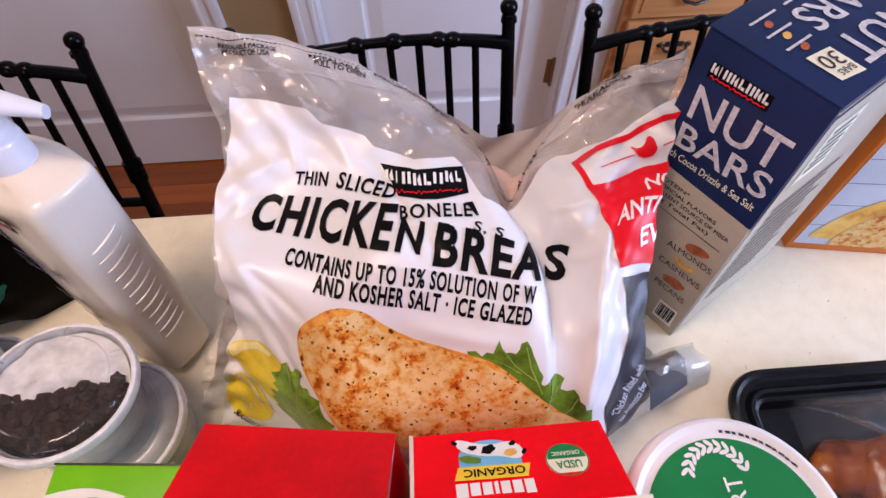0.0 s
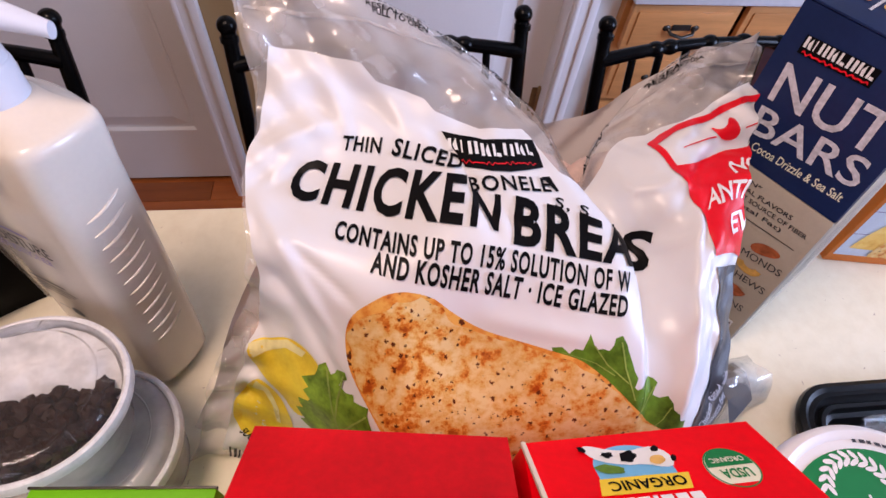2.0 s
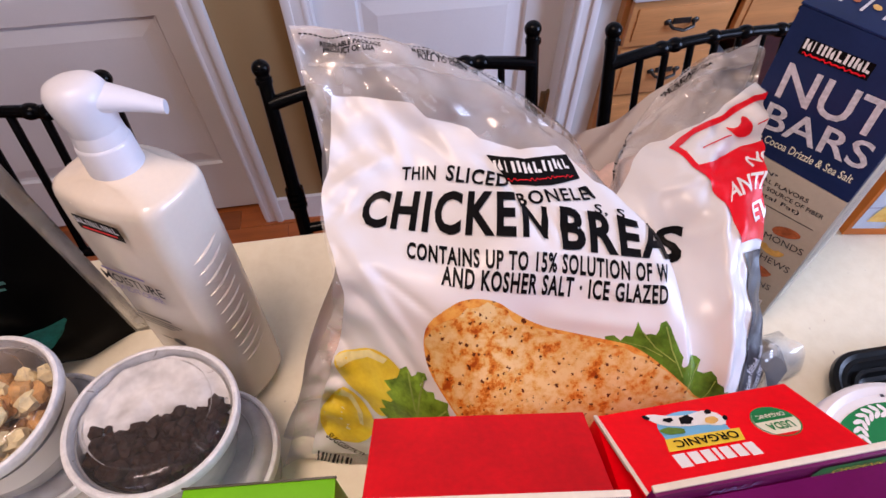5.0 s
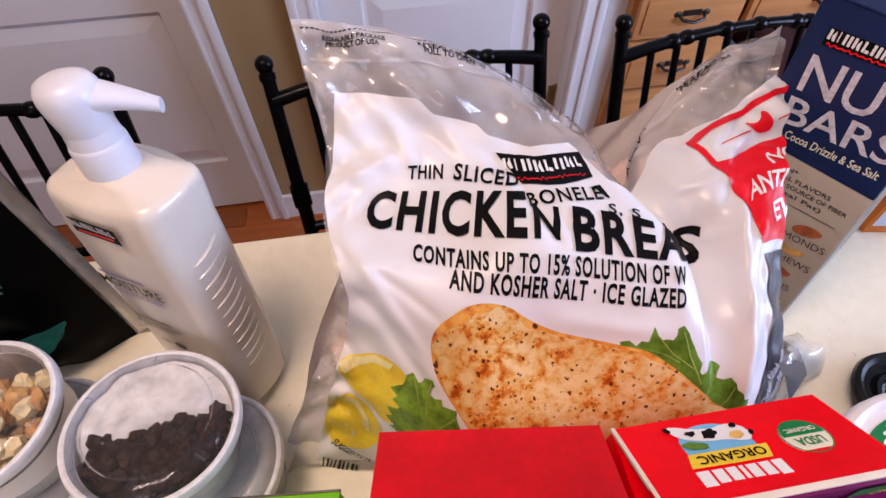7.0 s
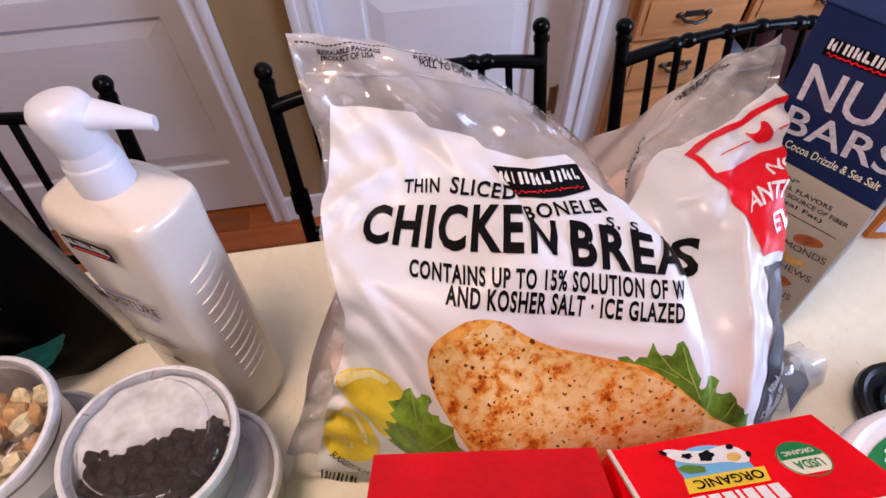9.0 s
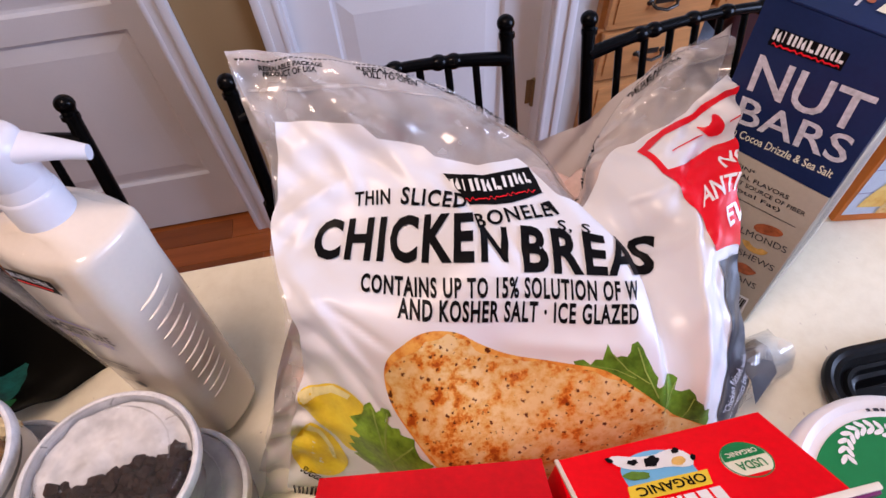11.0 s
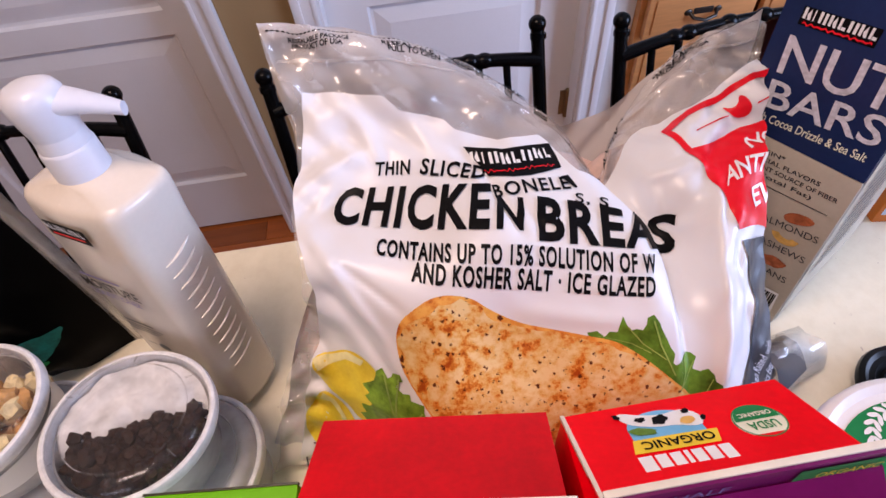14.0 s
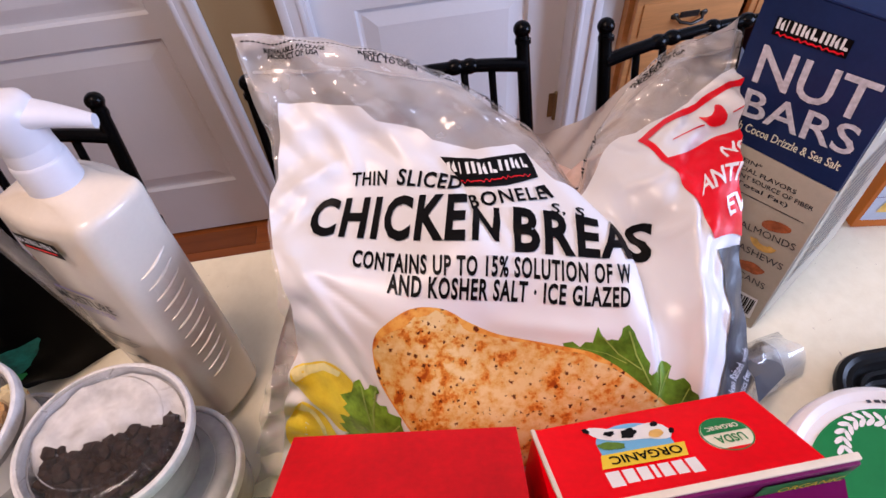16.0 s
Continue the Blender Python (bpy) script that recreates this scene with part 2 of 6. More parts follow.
SLATE = mat("grey_cloth", (0.12, 0.13, 0.15), 0.8, var=0.15, bump=0.3)
STEEL = mat("steel", (0.55, 0.55, 0.56), 0.3, 1.0, var=0.06)
PAPER = mat("white_paper", (0.74, 0.74, 0.76), 0.7, var=0.16, scale=70, bump=0.6, fine=180)


TABLETOP = spotted("cream_laminate", ([(0.30, (0.82, 0.75, 0.565)), (0.45, (0.85, 0.785, 0.60)), (0.55, (0.87, 0.805, 0.62)), (0.70, (0.89, 0.83, 0.65))], (0.83, 0.78, 0.64)),
                   60, (0.55, 0.47, 0.36), 85, 0.09, 0.36)

# each floorboard takes a shade of its own
n_ = OAK_FLOOR.node_tree.nodes
info, shade, tone = n_.new("ShaderNodeObjectInfo"), n_.new("ShaderNodeMapRange"), n_.new("ShaderNodeHueSaturation")
shade.inputs["To Min"].default_value, shade.inputs["To Max"].default_value = 0.72, 1.25
OAK_FLOOR.node_tree.links.new(info.outputs["Random"], shade.inputs["Value"])
OAK_FLOOR.node_tree.links.new(shade.outputs[0], tone.inputs["Value"])
OAK_FLOOR.node_tree.links.new(n_["Color Ramp"].outputs[0], tone.inputs["Color"])
OAK_FLOOR.node_tree.links.new(tone.outputs[0], n_["Principled BSDF"].inputs["Base Color"])

# ---- building helpers ----
def part(name, bm, material, parent=None, label="", flat=False):
    """Links a bmesh as one mesh object, under a thing or a part where one is given."""
    me = bpy.data.meshes.new(name)
    bmesh.ops.recalc_face_normals(bm, faces=bm.faces[:])
    bm.to_mesh(me)
    bm.free()
    me.materials.append(material)
    if not flat:
        for p in me.polygons:
            p.use_smooth = True
        me.set_sharp_from_angle(angle=radians(38))
    ob = new(name, me)
    ob.parent = parent
    return tagged(ob, label)


def thing(name, m, label, category, group="", kind=""):
    """An Empty at a thing's base, to hold its parts."""
    ob = new(name)
    ob.empty_display_size = 0.02
    ob.matrix_world = m
    return tagged(ob, label, category, group, kind)


def block(size, at=(0, 0, 0), bevel=0.0, turn=(0, 0, 0), seg=2):
    """A box of that size centred at a place, with rounded edges."""
    bm = bmesh.new()
    bmesh.ops.create_cube(bm, size=1.0)
    bmesh.ops.scale(bm, vec=size, verts=bm.verts[:])
    if bevel:
        bmesh.ops.bevel(bm, geom=bm.edges[:], offset=bevel, segments=seg, profile=0.6, affect="EDGES")
    bmesh.ops.transform(bm, matrix=pose(*at, *turn), verts=bm.verts[:])
    return bm


def join(*bms):
    """Several bmeshes as one."""
    out = bmesh.new()
    for bm in bms:
        me = bpy.data.meshes.new("piece")
        bm.to_mesh(me)
        bm.free()
        out.from_mesh(me)
        bpy.data.meshes.remove(me)
    return out


def lathe(profile, seg=48, squash=1.0):
    """A turned shape about z from (radius, height) pairs."""
    bm = bmesh.new()
    rings = []
    for r, z in profile:
        if r < 1e-5:
            rings.append([bm.verts.new((0, 0, z))])
        else:
            rings.append([bm.verts.new((r * math.cos(2 * math.pi * i / seg), squash * r * math.sin(2 * math.pi * i / seg), z)) for i in range(seg)])
    for a, b in zip(rings, rings[1:]):
        for i in range(seg):
            q = [a[i % len(a)], a[(i + 1) % len(a)], b[(i + 1) % len(b)], b[i % len(b)]]
            q = [v for k, v in enumerate(q) if v not in q[:k]]
            if len(q) > 2:
                bm.faces.new(q)
    return bm


def tube(points, radius, seg=12, caps=True):
    """A round bar along points; radius is one number or one a point."""
    pts = [Vector(p) for p in points]
    rad = radius if isinstance(radius, (list, tuple)) else [radius] * len(pts)
    bm, rings = bmesh.new(), []
    for i, p in enumerate(pts):
        d = (pts[min(i + 1, len(pts) - 1)] - pts[max(i - 1, 0)]).normalized()
        side = d.cross(Vector((0, 1, 0.01)) if abs(d.y) < 0.9 else Vector((1, 0, 0))).normalized()
        up = side.cross(d)
        rings.append([bm.verts.new(p + rad[i] * (math.cos(2 * math.pi * k / seg) * side + math.sin(2 * math.pi * k / seg) * up)) for k in range(seg)])
    for a, b in zip(rings, rings[1:]):
        for k in range(seg):
            bm.faces.new((a[k], a[(k + 1) % seg], b[(k + 1) % seg], b[k]))
    if caps:
        bm.faces.new(rings[0])
        bm.faces.new(rings[-1])
    return bm


def loft(rings, caps=True):
    """A skin over closed rings of equal length."""
    bm = bmesh.new()
    vs = [[bm.verts.new(p) for p in r] for r in rings]
    for a, b in zip(vs, vs[1:]):
        for k in range(len(a)):
            bm.faces.new((a[k], a[(k + 1) % len(a)], b[(k + 1) % len(b)], b[k]))
    if caps:
        bm.faces.new(vs[0][::-1])
        bm.faces.new(vs[-1])
    return bm


def ball(r, at=(0, 0, 0), scale=(1, 1, 1), rough=0.0, sub=3, seed=0.0):
    """A lump: a ball, squashed and roughened."""
    bm = bmesh.new()
    bmesh.ops.create_icosphere(bm, subdivisions=sub, radius=r)
    for v in bm.verts:
        if rough:
            v.co *= 1 + rough * noise.noise(v.co * (1.6 / r) + Vector((seed, seed * 1.7, 3.1)))
        v.co = Vector((v.co.x * scale[0], v.co.y * scale[1], v.co.z * scale[2])) + Vector(at)
    return bm


def sheet(outline):
    """A flat polygon in x and y."""
    bm = bmesh.new()
    bm.faces.new([bm.verts.new((x, y, 0)) for x, y in outline])
    bmesh.ops.triangulate(bm, faces=bm.faces[:])
    return bm


def rounded(outline, times=2):
    """An outline with its corners cut round."""
    for _ in range(times):
        outline = [p for (x0, y0), (x1, y1) in zip(outline, outline[1:] + outline[:1]) for p in ((0.75 * x0 + 0.25 * x1, 0.75 * y0 + 0.25 * y1), (0.25 * x0 + 0.75 * x1, 0.25 * y0 + 0.75 * y1))]
    return outline


def oval(cx, cy, rx, ry, turn=0.0, seg=28, wobble=0.0):
    c, s = math.cos(radians(turn)), math.sin(radians(turn))
    out = []
    for i in range(seg):
        a = 2 * math.pi * i / seg
        k = 1 + wobble * math.sin(5 * a + 1) + 0.6 * wobble * math.sin(9 * a)
        x, y = k * rx * math.cos(a), k * ry * math.sin(a)
        out.append((cx + c * x - s * y, cy + s * x + c * y))
    return out


def lettering(text, start, end, cap, bold=0.0, shear=0.0, spread=1.0):
    """Flat letters whose foot runs from start to end and whose capitals are cap high."""
    cu = bpy.data.curves.new("letters", "FONT")
    cu.body, cu.size, cu.offset, cu.shear, cu.resolution_u = text, 1.0, bold, shear, 3
    cu.space_character = spread
    ob = bpy.data.objects.new("letters", cu)
    scene.collection.objects.link(ob)
    me = bpy.data.meshes.new_from_object(ob)
    bpy.data.objects.remove(ob)
    bpy.data.curves.remove(cu)
    bm = bmesh.new()
    bm.from_mesh(me)
    bpy.data.meshes.remove(me)
    xs, ys = [v.co.x for v in bm.verts], [v.co.y for v in bm.verts]
    x0, x1, top = min(xs), max(xs), max(max(ys), 0.6)
    s, e = Vector(start), Vector(end)
    along = e - s
    across = Vector((-along.y, along.x)).normalized() * cap
    for v in bm.verts:
        p = s + along * ((v.co.x - x0) / (x1 - x0)) + across * (v.co.y / top)
        v.co = (p.x, p.y, 0)
    return bm


def bars(rows):
    """Plain bars for small print: rows of x, y, length, height, slope."""
    out = []
    for x, y, length, h, slope in rows:
        out.append(sheet([(x, y), (x + length, y + slope * length), (x + length, y + slope * length + h), (x, y + h)]))
    return join(*out)


def laid(bm, m, raise_by=0.0005):
    """A flat drawing moved onto a face whose pose is m (x across, y up, z out)."""
    bmesh.ops.transform(bm, matrix=m @ Matrix.Translation((0, 0, raise_by)), verts=bm.verts[:])
    return bm


def cut_fine(bm, step):
    """Cuts a flat drawing along a square grid, so that it can bend."""
    for k in (0, 1):
        lo, hi = min(v.co[k] for v in bm.verts), max(v.co[k] for v in bm.verts)
        a = math.floor(lo / step) * step + step
        while a < hi:
            no = (1, 0, 0) if k == 0 else (0, 1, 0)
            bmesh.ops.bisect_plane(bm, geom=bm.verts[:] + bm.edges[:] + bm.faces[:], plane_co=(a, a, 0), plane_no=no)
            a += step
    return bm


def bar_parts(name, rows, place, material, parent, proud=None):
    """Each bar of a mark as a part of its own."""
    for row in rows:
        bm = bars([row])
        part(name, laid(bm, place, proud) if proud else place(bm), material, parent)


def broken_bars(rows, height):
    """Unreadable marks of a brand: in each cell an upright bar and a second bar that slants or lies."""
    out = []
    for k, (x, y, wide) in enumerate(rows):
        thick = min(0.36 * wide, 0.0022)
        out.append([(x, y), (x + thick, y), (x + thick, y + height), (x, y + height)])
        if wide > 0.003:
            far = x + wide - thick
            out.append(([(x + 1.3 * thick, y + 0.45 * height), (far, y), (far + thick, y), (x + 1.3 * thick + thick, y + height)], [(x + 1.2 * thick, y), (far + thick, y), (far + thick, y + 0.3 * height), (x + 1.2 * thick, y + 0.3 * height)],
                        [(far, y), (far + thick, y), (far + thick, y + height), (far, y + height)])[k % 3])
    return [sheet(q) for q in out]


# ---- the chicken bag's skin: u runs across it, w up its front, both in metres ----
def smooth(a):
    a = np.clip(a, 0.0, 1.0)
    return a * a * (3 - 2 * a)


def glide(a, at, values):
    """A smooth curve through values given at places along one line."""
    at, values = np.array(at), np.array(values)
    slope = np.gradient(values, at)
    a = np.clip(a, at[0], at[-1])
    i = np.clip(np.searchsorted(at, a, side="right") - 1, 0, len(at) - 2)
    h = at[i + 1] - at[i]
    f = (a - at[i]) / h
    return (values[i] * (2 * f**3 - 3 * f**2 + 1) + h * slope[i] * (f**3 - 2 * f**2 + f) + values[i + 1] * (3 * f**2 - 2 * f**3) + h * slope[i + 1] * (f**3 - f**2))


def bag_knots(u):
    """The knots of the bag's front, from the table up to the zip, at the place u across it."""
    left, right = smooth((0.02 - u) / 0.11), smooth((u - 0.19) / 0.10)
    lean, dip = smooth((u - 0.06) / 0.10), np.exp(-((u - 0.150) / 0.017) ** 2)
    side_l, side_r = smooth((0.0 - u) / 0.095), smooth((u - 0.13) / 0.16)
    zip_z = glide(u, (-0.11, -0.08, -0.03, 0.02, 0.06, 0.10, 0.135, 0.150, 0.165, 0.190, 0.235, 0.27, 0.32), (1.216, 1.213, 1.204, 1.187, 1.165, 1.136, 1.110, 1.094, 1.098, 1.114, 1.146, 1.154, 1.155))
    zip_y = glide(u, (-0.11, -0.08, 0.02, 0.08, 0.115, 0.135, 0.150, 0.165, 0.190, 0.235, 0.32), (0.444, 0.444, 0.436, 0.430, 0.412, 0.392, 0.362, 0.384, 0.414, 0.440, 0.458))
    y = [0.200 + 0.030 * left + 0.06 * right, 0.178 + 0.075 * left + 0.06 * right, 0.190 + 0.075 * left + 0.07 * right,
         0.224 + 0.062 * left + 0.07 * right, 0.275 + 0.020 * left + 0.06 * right, 0.345 + 0.025 * right - 0.012 * dip, 0.392 + 0.012 * right - 0.046 * dip, zip_y]
    z = [0.923 + 0 * u, 0.985 + 0 * u, 1.050 - 0.02 * left - 0.005 * right, 1.092 - 0.026 * left - 0.01 * right, 1.130 - 0.010 * lean - 0.004 * left,
         1.141 - 0.020 * lean - 0.006 * dip, 1.156 - 0.042 * lean + 0.02 * right - 0.010 * dip, zip_z]
    x = [u - 0.055 * side_l + 0.045 * side_r, u - 0.030 * side_l + 0.012 * side_r, u - 0.012 * side_l - 0.012 * side_r, u - 0.002 * side_l - 0.020 * side_r,
         u - 0.022 * side_r, u - 0.018 * side_r, u - 0.008 * side_r, u + 0.0 * u]
    return x, y, z


def knot_curve(k, v):
    """A smooth curve through the knots k at v = 0, 1, 2 and so on."""
    k = np.array(k)
    i = np.clip(np.floor(v).astype(int), 0, len(k) - 2)
    f = v - i
    cols = np.arange(k.shape[1])
    a, b = k[i, cols], k[i + 1, cols]
    before, after = k[np.maximum(i - 1, 0), cols], k[np.minimum(i + 2, len(k) - 1), cols]
    ma, mb = (b - before) / 2, (after - a) / 2
    return a * (2 * f**3 - 3 * f**2 + 1) + ma * (f**3 - 2 * f**2 + f) + b * (3 * f**2 - 2 * f**3) + mb * (f**3 - f**2)


BAG_W = np.array([0.0, 0.0665, 0.1326, 0.1865, 0.2501, 0.3213, 0.3705, 0.447])


# broad swells and hollows of the bag: u, w, half width, height
DENTS = (
    (-0.05, 0.3, 0.034, -0.0120), (-0.055, 0.385, 0.034, -0.0039), (-0.01, 0.34, 0.034, -0.0062), (0, 0.28, 0.034, -0.0110), (0.05, 0.34, 0.034, -0.0065),
    (0.05, 0.27, 0.034, 0.0066), (0.05, 0.19, 0.034, -0.0063), (0.1, 0.36, 0.034, -0.0046), (0.11, 0.3, 0.034, 0.0030), (0.13, 0.25, 0.034, 0.0043),
    (0.13, 0.19, 0.034, 0.0023), (-0.05, 0.2, 0.034, 0.0054), (0.19, 0.25, 0.034, -0.0159), (0.2, 0.3, 0.034, 0.0042), (0.24, 0.23, 0.034, 0.0056),
    (0.23, 0.35, 0.034, 0.0091), (0.18, 0.38, 0.034, -0.0045), (0.27, 0.36, 0.034, 0.0118), (0.29, 0.42, 0.034, -0.0077), (0.155, 0.345, 0.034, 0.0014),
    (0, 0.42, 0.034, 0.0076),
)


# long creases in the bag: from (u, w) to (u, w), half width, height
CREASES = (
    (-0.070, 0.285, -0.018, 0.170, 0.0055, 0.0038), (-0.062, 0.230, -0.022, 0.160, 0.005, -0.0030), (-0.072, 0.330, -0.020, 0.352, 0.005, 0.0030),
    (-0.060, 0.385, -0.022, 0.345, 0.006, -0.0028), (-0.030, 0.382, -0.012, 0.335, 0.005, 0.0026), (0.056, 0.318, 0.073, 0.262, 0.005, -0.0045),
    (0.020, 0.355, 0.056, 0.318, 0.006, -0.0022), (0.176, 0.330, 0.186, 0.262, 0.006, 0.0036), (0.186, 0.262, 0.225, 0.250, 0.005, 0.0022),
    (0.214, 0.215, 0.190, 0.125, 0.0065, 0.0050), (0.232, 0.240, 0.236, 0.080, 0.006, -0.0040), (-0.070, 0.410, 0.060, 0.385, 0.004, 0.0030),
    (-0.050, 0.425, 0.090, 0.372, 0.004, -0.0026), (0.170, 0.400, 0.270, 0.420, 0.004, 0.0030), (0.150, 0.360, 0.215, 0.395, 0.005, -0.0030),
    (0.176, 0.305, 0.220, 0.309, 0.006, 0.0042), (0.220, 0.309, 0.236, 0.278, 0.006, 0.0038), (0.234, 0.274, 0.199, 0.190, 0.006, 0.0045), (-0.066, 0.237, -0.022, 0.182, 0.0045, -0.0030), (-0.050, 0.253, -0.010, 0.218, 0.004, -0.0026),
    (-0.072, 0.292, -0.048, 0.328, 0.005, 0.0026), (-0.022, 0.378, -0.013, 0.337, 0.0055, 0.0012), (-0.003, 0.376, 0.020, 0.337, 0.0055, -0.0012), (0.030, 0.345, 0.060, 0.300, 0.0045, 0.0024), (0.070, 0.300, 0.090, 0.255, 0.005, -0.0026),
    (-0.085, 0.110, -0.050, 0.020, 0.005, 0.0040), (-0.090, 0.180, -0.070, 0.060, 0.004, -0.0035), (0.060, 0.215, 0.140, 0.196, 0.006, 0.0020),
)


def bag_skin(u, w, proud=0.0, wrinkle=1.0):
    """Places on the bag's front, raised by proud."""
    u, w = np.atleast_1d(np.asarray(u, float)), np.atleast_1d(np.asarray(w, float))

    def at(u, w):
        v = np.interp(w, BAG_W, np.arange(8.0))
        x, y, z = (knot_curve(k, v) for k in bag_knots(u))
        # the deep fold that runs from beside the small print up to the dip in the zip: steep on one side, easy on the other
        fold = glide(w, (0.0, 0.12, 0.20, 0.25, 0.29, 0.33, 0.37, 0.447), (0.158, 0.158, 0.160, 0.1605, 0.148, 0.135, 0.131, 0.131))
        deep = glide(w, (0.0, 0.10, 0.16, 0.22, 0.26, 0.30, 0.34, 0.38, 0.42, 0.447), (0.0, 0.0, 0.006, 0.018, 0.026, 0.026, 0.022, 0.012, 0.004, 0.0))
        over = u - fold
        step = deep * smooth(over / 0.010) * np.exp(-(np.maximum(over - 0.014, 0) / 0.030) ** 2)
        y, z = y + 0.6 * step, z - 0.8 * step
        lift = 0.004 * np.exp(-((over + 0.012) / 0.012) ** 2) * smooth((w - 0.15) / 0.1)
        for ud, wd, size, high in DENTS:
            lift = lift + high * np.exp(-((u - ud) ** 2 + (w - wd) ** 2) / size ** 2)
        # creases and dents
        edge = smooth((-0.01 - u) / 0.07) * (1 + 2.4 * smooth((0.26 - w) / 0.06) * smooth((-0.064 - u) / 0.015)) + smooth((u - 0.17) / 0.08) + 1.2 * smooth((w - 0.31) / 0.06)
        c = 0.0016 * np.sin(95 * u + 38 * w + 2.2 * np.sin(30 * w)) + 0.0013 * np.sin(150 * w - 60 * u + 1.7 * np.sin(41 * u)) + 0.0009 * np.sin(230 * u + 170 * w)
        d = 0.0022 * np.sin(24 * u - 31 * w + 0.6) * np.sin(19 * w + 9 * u)
        bump = wrinkle * (c * (0.10 + edge) + d) + lift
        for ua, wa, ub, wb, half, high in CREASES:
            du, dw = ub - ua, wb - wa
            f = ((u - ua) * du + (w - wa) * dw) / (du * du + dw * dw)
            away = ((u - ua) * dw - (w - wa) * du) / math.hypot(du, dw)
            bump = bump + wrinkle * high * np.exp(-(away / half) ** 2) * smooth(2.5 * f + 0.3) * smooth(2.5 * (1 - f) + 0.3)
        return x, y - 0.6 * bump, z + 0.8 * bump

    x, y, z = at(u, w)
    p = np.stack([x, y, z], 1)
    if proud:
        e = 0.002
        a, b = np.stack(at(u + e, w), 1) - np.stack(at(u - e, w), 1), np.stack(at(u, np.minimum(w + e, 0.447)), 1) - np.stack(at(u, np.maximum(w - e, 0)), 1)
        n = np.cross(a, b)
        p = p + proud * n / np.linalg.norm(n, axis=1, keepdims=True)
    return p


def film_left(w):
    """The clear film's left border, u at each w."""
    return glide(w, (0, 0.05, 0.10, 0.17, 0.21, 0.25, 0.30, 0.36, 0.40, 0.447), (-0.098, -0.096, -0.100, -0.090, -0.079, -0.0745, -0.080, -0.0725, -0.079, -0.085))


def print_left(w):
    """The white print's left border."""
    return glide(w, (0, 0.05, 0.105, 0.155, 0.19, 0.225, 0.25, 0.30, 0.323, 0.352, 0.399), (-0.078, -0.080, -0.082, -0.079, -0.074, -0.069, -0.071, -0.078, -0.078, -0.0705, -0.0627))


def film_right(w):
    """The clear film's right border."""
    return glide(w, (0, 0.05, 0.10, 0.15, 0.20, 0.25, 0.30, 0.36, 0.40, 0.447), (0.270, 0.262, 0.256, 0.266, 0.276, 0.285, 0.297, 0.297, 0.306, 0.315))
# ---- end of the skin ----


# ---- the room ----
def slab(name, lo, hi, material, label="", category="wall"):
    size = [b - a for a, b in zip(lo, hi)]
    ob = part(name, block(size, [(a + b) / 2 for a, b in zip(lo, hi)]), material, flat=True)
    return tagged(ob, label, category, kind="structure")


WALL_Y = 1.335
slab("wall_north_left", (-2.4, WALL_Y, 0), (-1.335, WALL_Y + 0.13, 2.5), TAN_WALL, "tan painted wall beside the door")
slab("wall_north_middle", (-0.455, WALL_Y, 0), (-0.16, WALL_Y + 0.13, 2.5), TAN_WALL, "narrow tan painted wall between two white doors")
slab("wall_north_right", (0.505, WALL_Y, 0), (0.63, WALL_Y + 0.13, 2.5), GREY_WALL, "light grey wall strip beside the door casing")
slab("wall_north_over_left", (-1.335, WALL_Y, 2.05), (-0.455, WALL_Y + 0.13, 2.5), TAN_WALL, "tan wall over the door")
slab("wall_north_over_right", (-0.16, WALL_Y, 2.05), (0.505, WALL_Y + 0.13, 2.5), TAN_WALL, "tan wall over the door")
slab("wall_alcove_side", (0.50, WALL_Y + 0.13, 0), (0.63, 1.95, 2.5), GREY_WALL, "grey side wall of the desk alcove")
slab("wall_alcove", (0.50, 1.95, 0), (2.5, 2.05, 2.5), GREY_WALL, "grey wall behind the desk")
slab("wall_closet", (-2.4, WALL_Y + 0.5, 0), (0.5, WALL_Y + 0.6, 2.5), GREY_WALL, "plain wall behind the doors")
# side and rear walls are unseen; their tan keeps reflections on dark things down
slab("wall_west", (-2.5, -2.5, 0), (-2.4, 2.05, 2.5), TAN_WALL, "unseen side wall, tan to dull reflections")
slab("wall_east_south", (2.4, -2.5, 0), (2.5, -0.75, 2.5), TAN_WALL, "unseen side wall, toned tan to dull reflections")
slab("wall_east_north", (2.4, 0.45, 0), (2.5, 1.95, 2.5), TAN_WALL, "unseen side wall, toned tan to dull reflections")
slab("wall_east_under", (2.4, -0.75, 0), (2.5, 0.45, 0.90), TAN_WALL, "unseen wall under the assumed window")
slab("wall_east_over", (2.4, -0.75, 2.2), (2.5, 0.45, 2.5), TAN_WALL, "unseen wall over the assumed window")
slab("wall_south_west", (-2.4, -2.5, 0), (-1.65, -2.4, 2.5), TAN_WALL, "unseen rear wall, toned tan to dull reflections")
slab("wall_south_east", (-0.05, -2.5, 0), (2.4, -2.4, 2.5), TAN_WALL, "unseen rear wall, toned tan to dull reflections")
slab("wall_south_under", (-1.65, -2.5, 0), (-0.05, -2.4, 1.0), TAN_WALL, "unseen wall under the assumed window")
slab("wall_south_over", (-1.65, -2.5, 2.3), (-0.05, -2.4, 2.5), TAN_WALL, "unseen wall over the assumed window")
slab("ceiling", (-2.5, -2.5, 2.5), (2.5, 2.05, 2.6), CEILING, "flat white ceiling", "ceiling")
slab("floor", (-2.5, -2.5, -0.06), (2.5, 2.05, -0.004), OAK_FLOOR, "orange-brown oak plank floor", "floor")
